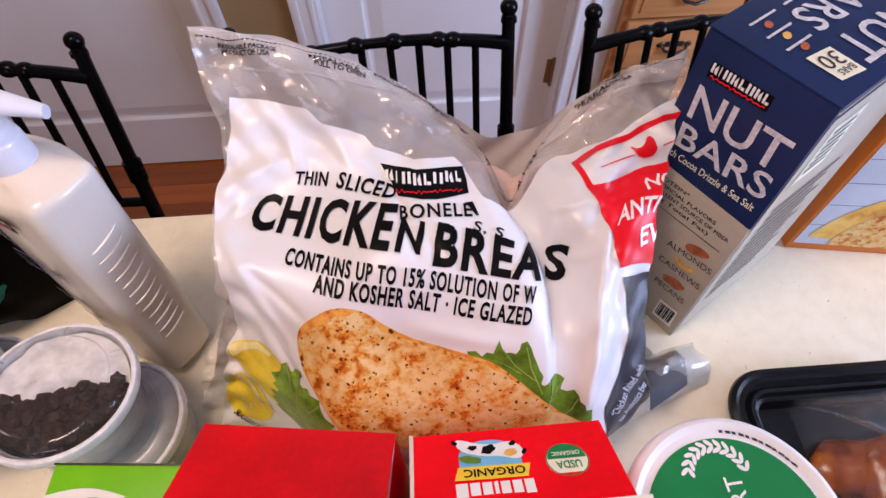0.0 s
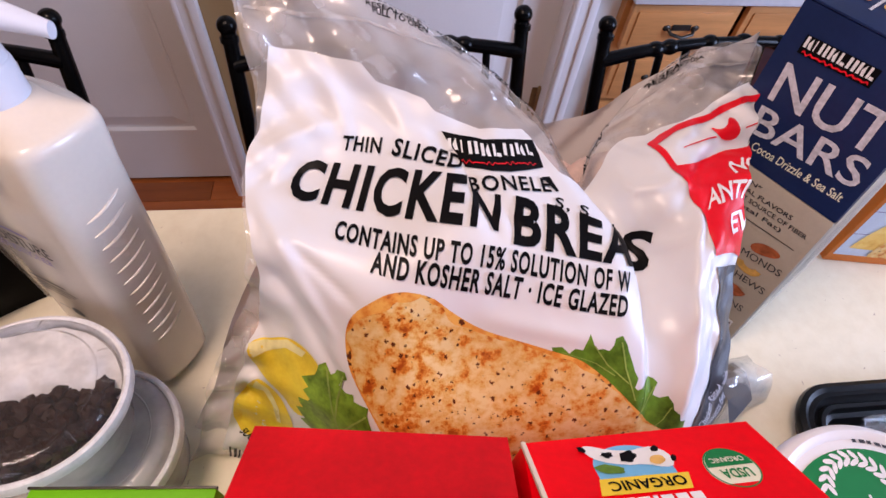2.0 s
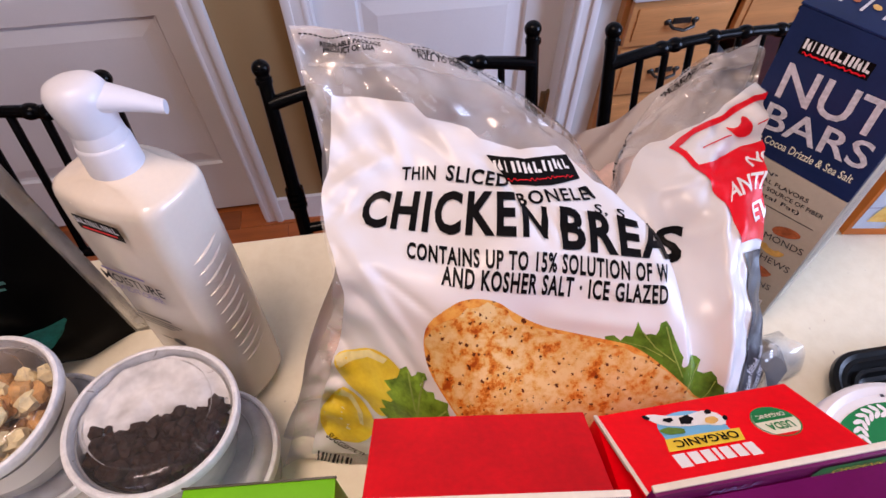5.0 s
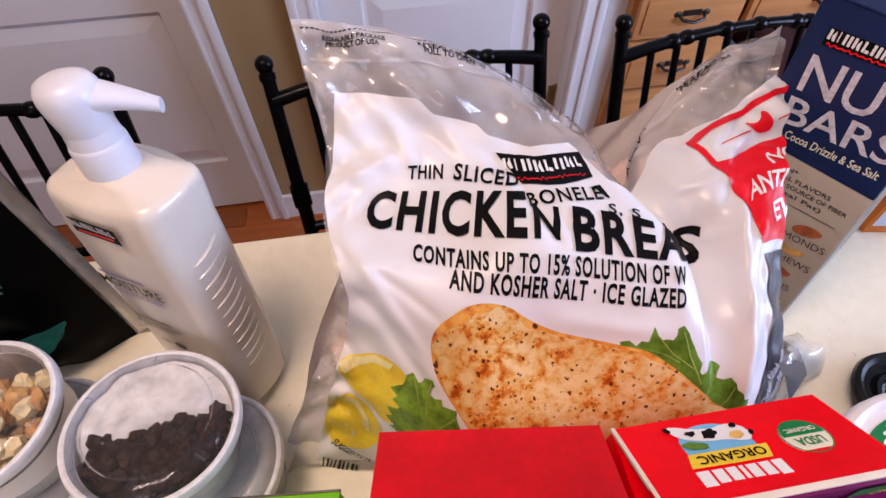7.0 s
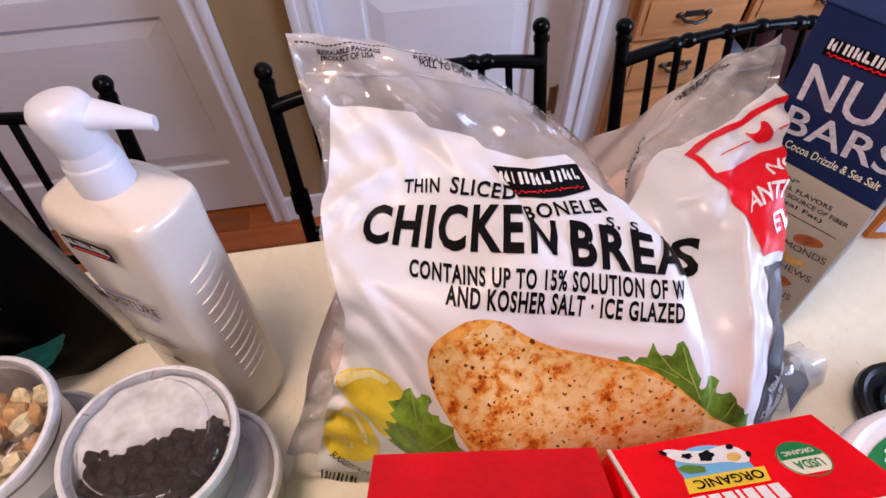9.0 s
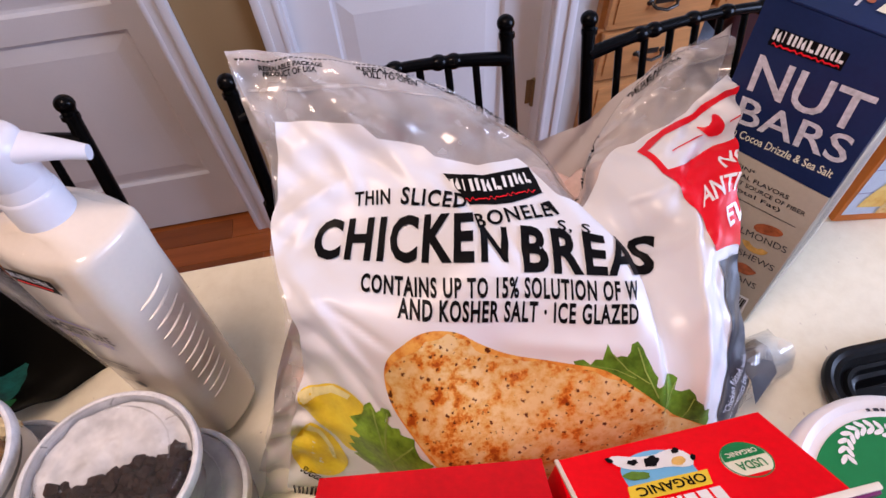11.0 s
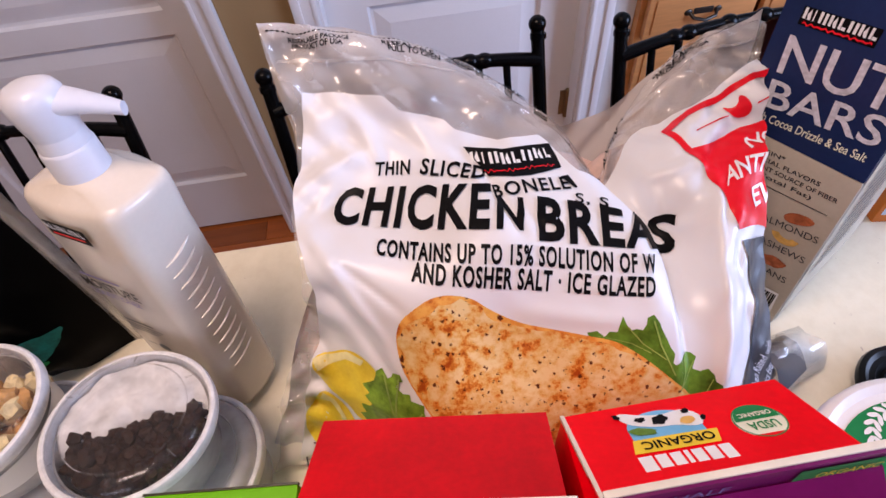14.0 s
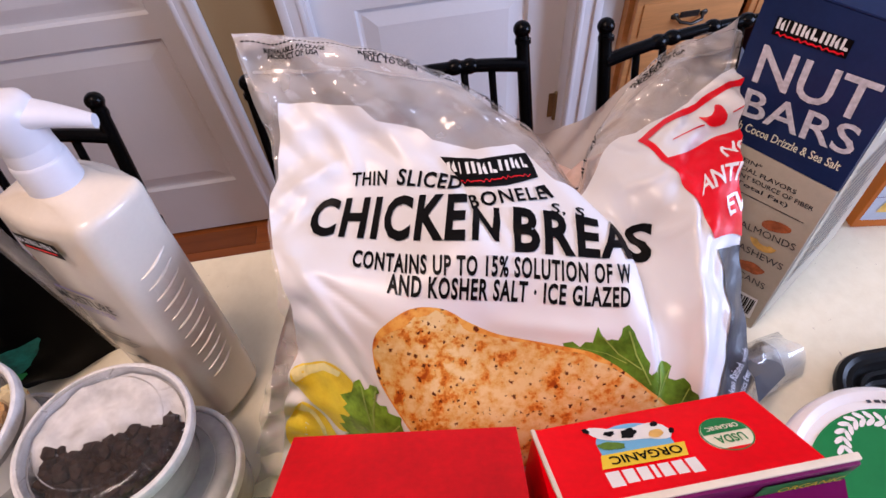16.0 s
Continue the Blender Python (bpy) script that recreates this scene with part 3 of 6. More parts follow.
slab("baseboard_middle", (-0.394, WALL_Y - 0.014, 0), (-0.222, WALL_Y - 0.001, 0.10), WHITE_PAINT, "white baseboard on the tan wall", "baseboard")
slab("baseboard_left", (-2.4, WALL_Y - 0.014, 0), (-1.40, WALL_Y - 0.001, 0.10), WHITE_PAINT, "white baseboard on the tan wall", "baseboard")


def panel_door(name, x0, x1, panels, label, hinge_x=None):
    """A white panel door in its opening, with casing and hinges."""
    y, top = WALL_Y + 0.065, 2.03
    door = thing(name, pose((x0 + x1) / 2, y, 0), label, "door", kind="structure")
    w = x1 - x0
    bm = bmesh.new()
    xs = sorted({-w / 2, w / 2, *(p[0] for p in panels), *(p[1] for p in panels)})
    zs = sorted({0.012, top, *(p[2] for p in panels), *(p[3] for p in panels)})
    for a, b in zip(xs, xs[1:]):
        for c, d in zip(zs, zs[1:]):
            if not any(p[0] <= a and b <= p[1] and p[2] <= c and d <= p[3] for p in panels):
                bm.faces.new([bm.verts.new(q) for q in ((a, 0, c), (b, 0, c), (b, 0, d), (a, 0, d))])
    # groove, slope and raised field of each panel
    for a, b, c, d in panels:
        def ring(i, y):
            return [(a + i, y, c + i), (b - i, y, c + i), (b - i, y, d - i), (a + i, y, d - i)]
        rings = [ring(0, 0), ring(0.006, 0.010), ring(0.014, 0.011), ring(0.052, 0.002)]
        for r, s in zip(rings, rings[1:]):
            for k in range(4):
                bm.faces.new([bm.verts.new(q) for q in (r[k], r[(k + 1) % 4], s[(k + 1) % 4], s[k])])
        bm.faces.new([bm.verts.new(q) for q in rings[-1]])
    bmesh.ops.remove_doubles(bm, verts=bm.verts[:], dist=1e-5)
    part("door_leaf", bm, WHITE_PAINT, door, flat=True)
    part("door_back", block((w, 0.026, top - 0.012), (0, 0.025, (top + 0.012) / 2)), WHITE_PAINT, door, flat=True)
    for side, edge in ((-1, -w / 2), (1, w / 2)):
        cx = edge + side * 0.033
        part("casing", join(block((0.060, 0.014, 2.11), (cx, -0.0735, 1.055), 0.003), block((0.022, 0.020, 2.11), (cx + side * 0.018, -0.0775, 1.055), 0.005),
                            block((0.012, 0.012, 2.09), (cx - side * 0.022, -0.0765, 1.045), 0.004)), WHITE_PAINT, door, "white moulded door casing")
        part("jamb", block((0.014, 0.10, 2.04), (edge + side * 0.004, -0.016, 1.02)), WHITE_PAINT, door, flat=True)
    part("casing", block((w + 0.12, 0.016, 0.065), (0, -0.0745, 2.07), 0.003), WHITE_PAINT, door, "white moulded door casing")
    if hinge_x is not None:
        for z in (0.325, 1.05, 1.80):
            part("hinge", join(tube([(hinge_x, -0.008, z - 0.045), (hinge_x, -0.008, z + 0.045)], 0.0065, 10), ball(0.0075, (hinge_x, -0.008, z + 0.047), sub=2),
                               ball(0.0075, (hinge_x, -0.008, z - 0.047), sub=2), block((0.022, 0.004, 0.088), (hinge_x - 0.010, -0.002, z), 0.001)), BRASS, door, "brass door hinge")
    return door


panel_door("door_1", -1.335, -0.455, [(-0.32, 0.362, 0.215, 0.712), (-0.32, 0.362, 0.775, 1.90)], "closed white panel door with white casing")
panel_door("door_2", -0.16, 0.505, [(-0.225, 0.225, 0.215, 0.712), (-0.225, 0.225, 0.775, 1.90)], "closed white panel door with brass hinges", 0.327)


def sash_window(name, m, w, h):
    win = thing(name, m, "assumed white framed window, out of view", "window", kind="structure")
    part("window_frame", join(block((0.05, 0.06, h), (-w / 2 + 0.025, 0, 0), 0.004), block((0.05, 0.06, h), (w / 2 - 0.025, 0, 0), 0.004),
                              block((w - 0.1, 0.06, 0.05), (0, 0, h / 2 - 0.025), 0.004), block((w - 0.1, 0.06, 0.05), (0, 0, -h / 2 + 0.025), 0.004),
                              block((w - 0.1, 0.04, 0.035), (0, 0, 0), 0.004)), WHITE_PAINT, win)
    return win


# unseen windows, their openings put where the cool lamps stand
sash_window("window_1", pose(-0.85, -2.45, 1.65), 1.6, 1.3)
sash_window("window_2", pose(2.45, -0.15, 1.55, 0, 0, 90), 1.2, 1.3)

# unseen fixture, added to carry the overhead fill
lamp = thing("ceiling_light", pose(-0.35, 0.15, 2.5), "assumed round white flush ceiling light, out of view", "lamp")
part("base", lathe([(0, -0.03), (0.15, -0.03), (0.155, -0.02), (0.155, 0), (0, 0)], 32), WHITE_PAINT, lamp)

# ---- the desk in the alcove ----
desk = thing("desk", pose(0.632, 1.29, 0), "built-in honey wood desk with drawers and white top", "desk", kind="structure")
part("desktop", block((1.70, 0.66, 0.036), (0.85, 0.31, 0.728), 0.006), DESK_TOP, desk, "white laminate desk top")
part("backsplash", block((1.70, 0.018, 0.10), (0.85, 0.63, 0.796), 0.004), DESK_TOP, desk)
for x0, x1 in ((0.0, 0.305), (0.75, 1.70)):
    part("carcass", block((x1 - x0, 0.60, 0.71), ((x0 + x1) / 2, 0.322, 0.355)), HONEY_WOOD, desk, flat=True)
part("rail", block((0.445, 0.02, 0.02), (0.5275, 0.03, 0.70)), HONEY_WOOD, desk, flat=True)
part("rail", block((0.445, 0.58, 0.01), (0.5275, 0.32, 0.575)), HONEY_WOOD, desk, flat=True)


def drawer(x0, x1, z0, z1):
    d = part("drawer", join(block((x1 - x0, 0.020, z1 - z0), ((x0 + x1) / 2, 0.008, (z0 + z1) / 2), 0.005)), HONEY_WOOD, desk)
    part("inset", block((x1 - x0 - 0.034, 0.006, z1 - z0 - 0.034), ((x0 + x1) / 2, -0.003, (z0 + z1) / 2), 0.0025), HONEY_WOOD, d)
    cx, cz = (x0 + x1) / 2, (z0 + z1) / 2
    part("pull", join(tube([(cx - 0.036, -0.006, cz + 0.003), (cx - 0.028, -0.022, cz - 0.004), (cx, -0.027, cz - 0.010), (cx + 0.028, -0.022, cz - 0.004), (cx + 0.036, -0.006, cz + 0.003)], 0.0045, 8),
                      ball(0.011, (cx - 0.038, -0.006, cz + 0.004), (1, 0.4, 0.8), sub=2), ball(0.011, (cx + 0.038, -0.006, cz + 0.004), (1, 0.4, 0.8), sub=2),
                      block((0.05, 0.003, 0.016), (cx, -0.007, cz + 0.006), 0.001)), DARK_PULL, d, "dark bronze drawer pull")


for x0, x1, z0, z1 in ((0.012, 0.297, 0.575, 0.700), (0.012, 0.297, 0.415, 0.562), (0.012, 0.297, 0.10, 0.402), (0.318, 0.738, 0.590, 0.700),
                       (0.760, 1.20, 0.575, 0.700), (0.760, 1.20, 0.10, 0.562), (1.22, 1.69, 0.10, 0.700)):
    drawer(x0, x1, z0, z1)

tote = part("tote_bag", block((0.13, 0.20, 0.42), (1.03, 1.50, 0.21), 0.03, seg=3), SLATE)
tagged(tote, "slumped grey cloth tote bag under the desk", "bag")
sack = part("shopping_bag", block((0.24, 0.22, 0.50), (1.24, 1.52, 0.25), 0.035, seg=3), MAROON)
tagged(sack, "dark maroon bag standing under the desk", "bag")

DESK_Z = 0.7465
jar = thing("spray_can", pose(0.735, 1.42, DESK_Z), "small red can standing on the white desk", "can")
part("body", lathe([(0, 0), (0.025, 0), (0.027, 0.004), (0.027, 0.075), (0.022, 0.085), (0, 0.086)], 24), INK_RED, jar)
part("cap", lathe([(0, 0.086), (0.018, 0.086), (0.018, 0.115), (0, 0.118)], 24), INK_WHITE, jar)
cup = part("pen_cup", lathe([(0, 0), (0.024, 0), (0.028, 0.10), (0.025, 0.10), (0.021, 0.006), (0, 0.006)], 24), BLACK_TRAY)
cup.location = (0.835, 1.47, DESK_Z)
tagged(cup, "black pen cup standing on the white desk", "cup")
can = part("steel_tumbler", lathe([(0, 0), (0.026, 0), (0.028, 0.004), (0.030, 0.10), (0.024, 0.103), (0.022, 0.09), (0, 0.09)], 24), STEEL)
can.matrix_world = pose(0.93, 1.53, DESK_Z + 0.03, 90, 0, 14)
tagged(can, "steel tumbler lying on the desk", "tumbler")
carton_box = part("cardboard_box", block((0.17, 0.14, 0.16), (0, 0, 0.08), 0.003), KRAFT)
carton_box.matrix_world = pose(1.05, 1.55, DESK_Z, 0, 0, -14)
tagged(carton_box, "open-top brown cardboard box on the desk", "box")
small = thing("white_carton", pose(1.145, 1.405, DESK_Z, 0, 0, -12), "small white carton with grey print on the desk", "carton")
part("body", block((0.085, 0.05, 0.12), (0, 0, 0.06), 0.002), INK_CREAM, small)
part("print", laid(bars([(-0.03, 0.02, 0.05, 0.004, 0), (-0.03, 0.03, 0.06, 0.004, 0), (-0.03, 0.012, 0.04, 0.004, 0)]), pose(0, -0.0253, 0, 90, 0, 0)), INK_GREY, small)
pouch_y = part("snack_pouch", ball(0.045, (0, 0, 0.012), (1.0, 0.7, 0.27), 0.25, seed=4), INK_YELLOW)
pouch_y.location = (1.285, 1.39, DESK_Z)
tagged(pouch_y, "crumpled yellow snack pouch lying on the desk", "pouch")
for i, (x, y, a) in enumerate(((1.37, 1.48, 20), (1.44, 1.42, -12), (1.50, 1.52, 35))):
    pp = part("paper_sheet", block((0.21, 0.15, 0.003), (0, 0, 0.0015 + 0.003 * i)), PAPER, flat=True)
    pp.matrix_world = pose(x, y, DESK_Z, 0, 0, a)
    tagged(pp, "loose white paper sheet on the cluttered desk", "paper", "papers on the desk")

# ---- the table ----
TABLE_Z = 0.92
table = thing("kitchen_table", pose(0.1, -0.05, 0), "counter-height table with a speckled cream laminate top", "table")
part("tabletop", block((2.2, 1.092, 0.038), (0, 0, TABLE_Z - 0.019), 0.005, seg=3), TABLETOP, table)
part("apron", block((1.9, 0.84, 0.09), (0, 0, TABLE_Z - 0.083), 0.004), WHITE_PAINT, table)
for sx in (-1, 1):
    for sy in (-1, 1):
        part("leg", block((0.07, 0.07, TABLE_Z - 0.038), (sx * 0.92, sy * 0.39, (TABLE_Z - 0.038) / 2), 0.006), WHITE_PAINT, table)


# ---- the chairs ----
def bar_chair(m):
    """A black metal counter chair: raked posts with ball tops, a beaded top rail and thin spindles."""
    ch = thing("bar_chair", m, "black metal counter chair with ball finials and spindle back", "chair", "chairs at the table")
    half, seat, top, rake = 0.211, 0.63, 0.945, 0.30

    def back(z):
        return -(top - z) * rake

    for s in (-1, 1):
        x = s * half
        post = part("back_post", tube([(x, back(0.60), 0.60), (x, back(0.78), 0.78), (x, 0, top - 0.008)], [0.0125, 0.0115, 0.0105], 14), BLACK_IRON, ch)
        part("finial", join(ball(0.0138, (x, 0.002, top), (1, 1, 0.95), sub=3), tube([(x, back(0.925), 0.925), (x, back(0.932), 0.932)], 0.0128, 14)), BLACK_IRON, post)
        part("collar", join(*[tube([(x, back(z), z), (x, back(z + 0.006), z + 0.006)], 0.0155, 14) for z in (0.715, 0.725, 0.735, 0.745)]), BLACK_IRON, post)
        part("leg", tube([(x * 1.02, -0.10, 0.615), (x * 1.12, -0.03, 0.0)], [0.013, 0.011], 12), BLACK_IRON, ch)
        part("leg", tube([(x * 1.0, -0.46, 0.615), (x * 1.1, -0.50, 0.0)], [0.013, 0.011], 12), BLACK_IRON, ch)

    def rail_z(x):
        return 0.893 + 0.022 * (1 - (x / half) ** 2)

    xs = [-half + 2 * half * i / 24 for i in range(25)]
    part("top_rail", tube([(x, back(rail_z(x)), rail_z(x)) for x in xs], [0.0115 - 0.0035 * (1 - (abs(x) / half)) for x in xs], 12), BLACK_IRON, ch)
    for x in (-0.122, -0.098, -0.03, 0.03, 0.098, 0.122):
        part("bead", join(ball(0.0125, (x, back(rail_z(x)), rail_z(x)), (1.25, 1, 1), sub=3)), BLACK_IRON, ch)
    for i in range(8):
        x = -0.1575 + 0.045 * i
        part("spindle", tube([(x, back(0.67), 0.67), (x, back(rail_z(x) - 0.004), rail_z(x) - 0.004)], 0.0062, 10), BLACK_IRON, ch)
    part("lower_rail", tube([(-half, back(0.67), 0.67), (half, back(0.67), 0.67)], 0.009, 12), BLACK_IRON, ch)
    part("seat", block((0.43, 0.40, 0.05), (0, -0.30, seat), 0.018, seg=3), BLACK_POUCH, ch, "black padded seat")
    for z, y in ((0.25, -0.06), (0.25, -0.48)):
        part("stretcher", tube([(-half * 1.07, y, z), (half * 1.07, y, z)], 0.008, 10), BLACK_IRON, ch)
    return ch


chair = bar_chair(pose(0.0185, 0.811, 0.002, 0, 0, 5.0))
copy_thing(chair, pose(0.570, 0.833, 0.0, 0, 0, 4.0) @ Matrix.Diagonal((1, 1, 0.993, 1)))
copy_thing(chair, pose(-0.622, 0.795, 0.010, 0, 0, -1.0))

# ---- the bag of chicken ----
bag = thing("chicken_bag", pose(0.08, 0.30, TABLE_Z + 0.002), "open clear and white plastic bag of sliced chicken breasts", "bag")
BAG_BACK = Matrix.Translation((-0.08, -0.30, -TABLE_Z - 0.002))


def bag_grid(us, ws, proud, border, inset=0.0):
    """A sheet of the bag's front over a grid of u and w(u)."""
    bm = bmesh.new()
    n = len(ws(us[0]))
    uu = np.repeat(us, n)
    ww = np.concatenate([ws(u) for u in us])
    # both side borders bend in and out
    f = (uu - us[0]) / (us[-1] - us[0])
    uu = border(ww) * (1 - f) + (film_right(ww) - inset) * f
    p = bag_skin(uu, ww, proud)
    vs = [bm.verts.new(q) for q in p]
    for i in range(len(us) - 1):
        for j in range(n - 1):
            bm.faces.new((vs[i * n + j], vs[(i + 1) * n + j], vs[(i + 1) * n + j + 1], vs[i * n + j + 1]))
    bmesh.ops.transform(bm, matrix=BAG_BACK, verts=bm.verts[:])
    return bm


def on_bag(bm, proud=0.0016, step=0.005):
    """A flat drawing bent onto the bag, kept inside its edge."""
    cut_fine(bm, step)
    w = np.array([v.co.y for v in bm.verts])
    p = bag_skin(np.minimum([v.co.x for v in bm.verts], film_right(w) - 0.0012), w, proud)
    for v, q in zip(bm.verts, p):
        v.co = q
    bmesh.ops.transform(bm, matrix=BAG_BACK, verts=bm.verts[:])
    return bm


def film_skin():
    """The whole clear bag: its front, and a plain back down to the table."""
    us = np.linspace(-0.085, 0.315, 150)
    ws = np.linspace(0, 0.447, 130)
    front_film = bag_grid(us, lambda u: ws, 0.0, film_left)
    bm = bmesh.new()
    n = 18
    rows = []
    down = np.linspace(0.447, 0.0, n + 1)
    lip_z = glide(us, (-0.085, -0.03, 0.02, 0.08, 0.15, 0.17, 0.20, 0.245, 0.315), (1.212, 1.199, 1.178, 1.134, 1.076, 1.078, 1.096, 1.138, 1.154))
    for i, u in enumerate(us):
        g = (u - us[0]) / (us[-1] - us[0])
        uu = film_left(down) * (1 - g) + film_right(down) * g
        skin = bag_skin(uu, down)
        round_ = math.sin(math.pi * i / (len(us) - 1)) ** 0.5
        swell = 0.055 * round_
        lip_y = skin[0][1] + (0.450 - skin[0][1]) * min(1.0, 2.5 * round_)
        col = []
        for j in range(n + 1):
            f = j / n
            y = lip_y + (max(skin[-1][1], 0.24) - lip_y) * f
            y = max(y + swell * math.sin(math.pi * f) + 0.012 * f, skin[j][1] + 0.001 + 0.5 * swell * math.sin(math.pi * f))
            z = lip_z[i] + (skin[-1][2] - lip_z[i]) * f
            col.append(bm.verts.new(BAG_BACK @ Vector((skin[j][0], min(y, 0.486) + 0.002 * math.sin(21 * f + 7 * i / 20), z))))
        rows.append(col)
    for a, b in zip(rows, rows[1:]):
        for j in range(n):
            bm.faces.new((a[j], a[j + 1], b[j + 1], b[j]))
    return front_film, bm


front_film, back_film = film_skin()
part("film", front_film, FILM, bag, "clear crinkled plastic film")
part("back_panel", back_film, FILM_BACK, bag, "white back of the bag, toned grey for the shade inside")


PRINT_TOP = ((-0.080, -0.063, -0.041, -0.0155, -0.003, 0.014, 0.032, 0.041, 0.058, 0.075, 0.092, 0.106, 0.113, 0.130, 0.150, 0.165, 0.177, 0.191, 0.201, 0.214, 0.225, 0.241, 0.257, 0.277, 0.307),
             (0.399, 0.399, 0.396, 0.3905, 0.378, 0.3725, 0.365, 0.355, 0.3485, 0.342, 0.345, 0.350, 0.345, 0.318, 0.318, 0.330, 0.338, 0.356, 0.366, 0.364, 0.3685, 0.3665, 0.369, 0.382, 0.397))
part("printed_panel", bag_grid(np.linspace(-0.078, 0.307, 200), lambda u: np.linspace(0.02, float(np.interp(u, *PRINT_TOP)), 130), 0.0008, print_left, 0.0015), PRINT_WHITE, bag, "glossy white printed panel of the bag")

for text, a, b, cap, bold, shear in (
        ("THIN", (-0.0187, 0.3284), (0.0065, 0.3250), 0.0112, 0.026, 0.06),
        ("SLICED", (0.0128, 0.3239), (0.0563, 0.3099), 0.0124, 0.026, 0.0),
        ("CHICKE", (-0.0526, 0.2898), (0.0535, 0.2708), 0.0350, 0.034, 0.11),
        ("N", (0.0558, 0.2702), (0.0735, 0.2662), 0.0245, 0.034, 0.0),
        ("BREA", (0.0812, 0.2588), (0.1605, 0.2450), 0.0325, 0.034, 0.04),
        ("S", (0.1705, 0.2405), (0.1950, 0.2383), 0.0325, 0.034, 0.15),
        ("BONELE", (0.0600, 0.2920), (0.1142, 0.2970), 0.0114, 0.022, 0.10),
        ("S, S", (0.1129, 0.2850), (0.1343, 0.2820), 0.0085, 0.018, 0.10),
        ("CONTAINS UP TO 15% SOLUTION OF W", (-0.0237, 0.2601), (0.1530, 0.2277), 0.0130, 0.032, 0.0),
        ("AND KOSHER SALT · ICE GLAZED", (-0.0029, 0.2417), (0.1482, 0.2126), 0.0128, 0.032, 0.06)):
    part("lettering", on_bag(lettering(text, a, b, cap, bold, shear, 1.14), 0.0018, 0.004), INK_BLACK, bag, "black condensed capital letters")
part("fold_print", on_bag(sheet([(0.109, 0.3085), (0.115, 0.3105), (0.1185, 0.2985), (0.1165, 0.2975)]), 0.0018), INK_BLACK, bag, "corner of a black capital at the fold")

brand = part("brand_patch", on_bag(sheet([(0.0468, 0.3407), (0.060, 0.3362), (0.0745, 0.3335), (0.088, 0.3358), (0.0997, 0.3390), (0.1104, 0.3418), (0.1125, 0.3300), (0.1129, 0.3189), (0.1003, 0.3133), (0.0885, 0.3095), (0.0764, 0.3088), (0.0600, 0.3122), (0.0560, 0.3230)]), 0.0016), INK_BLACK, bag, "black brand patch with pale bars and red scrawl")
CELLS = ((0.0510, 0.0062), (0.0590, 0.0026), (0.0634, 0.0062), (0.0714, 0.0062), (0.0794, 0.0052), (0.0866, 0.0070), (0.0956, 0.0062), (0.1038, 0.0040))
for bm in broken_bars([(x, 0.3275 - 0.0062 * math.exp(-((x - 0.073) / 0.020) ** 2), wide) for x, wide in CELLS], 0.0088):
    part("brand_bar", on_bag(bm, 0.0022), INK_WHITE, brand)
swash = [(0.058 + 0.050 * k / 60, 0.3205 - 0.0062 * math.exp(-((0.016 - 0.050 * k / 60) / 0.022) ** 2) + 0.0018 * math.sin(1.3 * k) * (0.5 + 0.5 * math.sin(0.37 * k))) for k in range(61)]
part("brand_swash", on_bag(sheet([(x, y + 0.0006) for x, y in swash] + [(x, y - 0.0004) for x, y in swash[::-1]]), 0.0022), INK_RED, brand)

flag = part("red_claim_flag", on_bag(sheet([(0.2067, 0.3508), (0.217, 0.3585), (0.2281, 0.3640), (0.2539, 0.3650), (0.2766, 0.3726), (0.2973, 0.3782), (0.305, 0.380), (0.305, 0.3715), (0.2986, 0.3704), (0.2791, 0.3660), (0.2684, 0.3608), (0.2571, 0.3586),
                                            (0.2275, 0.3575), (0.2120, 0.3474), (0.2218, 0.3200), (0.245, 0.315), (0.2703, 0.3135), (0.290, 0.318), (0.305, 0.325), (0.300, 0.240), (0.2759, 0.1947), (0.258, 0.209), (0.2357, 0.2255), (0.2331, 0.2434),
                                            (0.2306, 0.2680), (0.2224, 0.2999), (0.2150, 0.3210)])), INK_RED, bag, "red claim flag with white capitals")
for text, a, b, cap, shear in (("NO", (0.2747, 0.2665), (0.3040, 0.2700), 0.0265, 0.25), ("ANTIBI", (0.2407, 0.2560), (0.2930, 0.2320), 0.0165, -0.10), ("EVER", (0.2590, 0.2205), (0.3060, 0.2040), 0.0140, 0.0)):
    part("lettering", on_bag(lettering(text, a, b, cap, 0.022, shear), 0.0022, 0.004), INK_WHITE, flag, "white capital letters")
part("claim_mark", on_bag(sheet(rounded([(0.2583, 0.3491), (0.2640, 0.3435), (0.2690, 0.3440), (0.2715, 0.3540), (0.2765, 0.3525), (0.2790, 0.3440), (0.2820, 0.3379), (0.2800, 0.3300), (0.2703, 0.3320), (0.2627, 0.3400)], 1))), INK_RED, bag, "small red mark")
for a, b in (((0.2294, 0.3351), (0.2627, 0.3357)), ((0.2866, 0.3413), (0.2940, 0.3455))):
    part("claim_rule", on_bag(sheet([a, b, (b[0], b[1] + 0.0014), (a[0], a[1] + 0.0014)])), INK_RED, bag, "thin red rule")
part("dark_side_panel", on_bag(sheet([(0.2395, 0.2135), (0.258, 0.199), (0.280, 0.185), (0.280, 0.03), (0.205, 0.03), (0.2136, 0.0873), (0.2120, 0.1253), (0.2250, 0.138), (0.2369, 0.1477), (0.2440, 0.165), (0.2440, 0.1850)])), INK_GREY, bag, "charcoal side panel with small print")
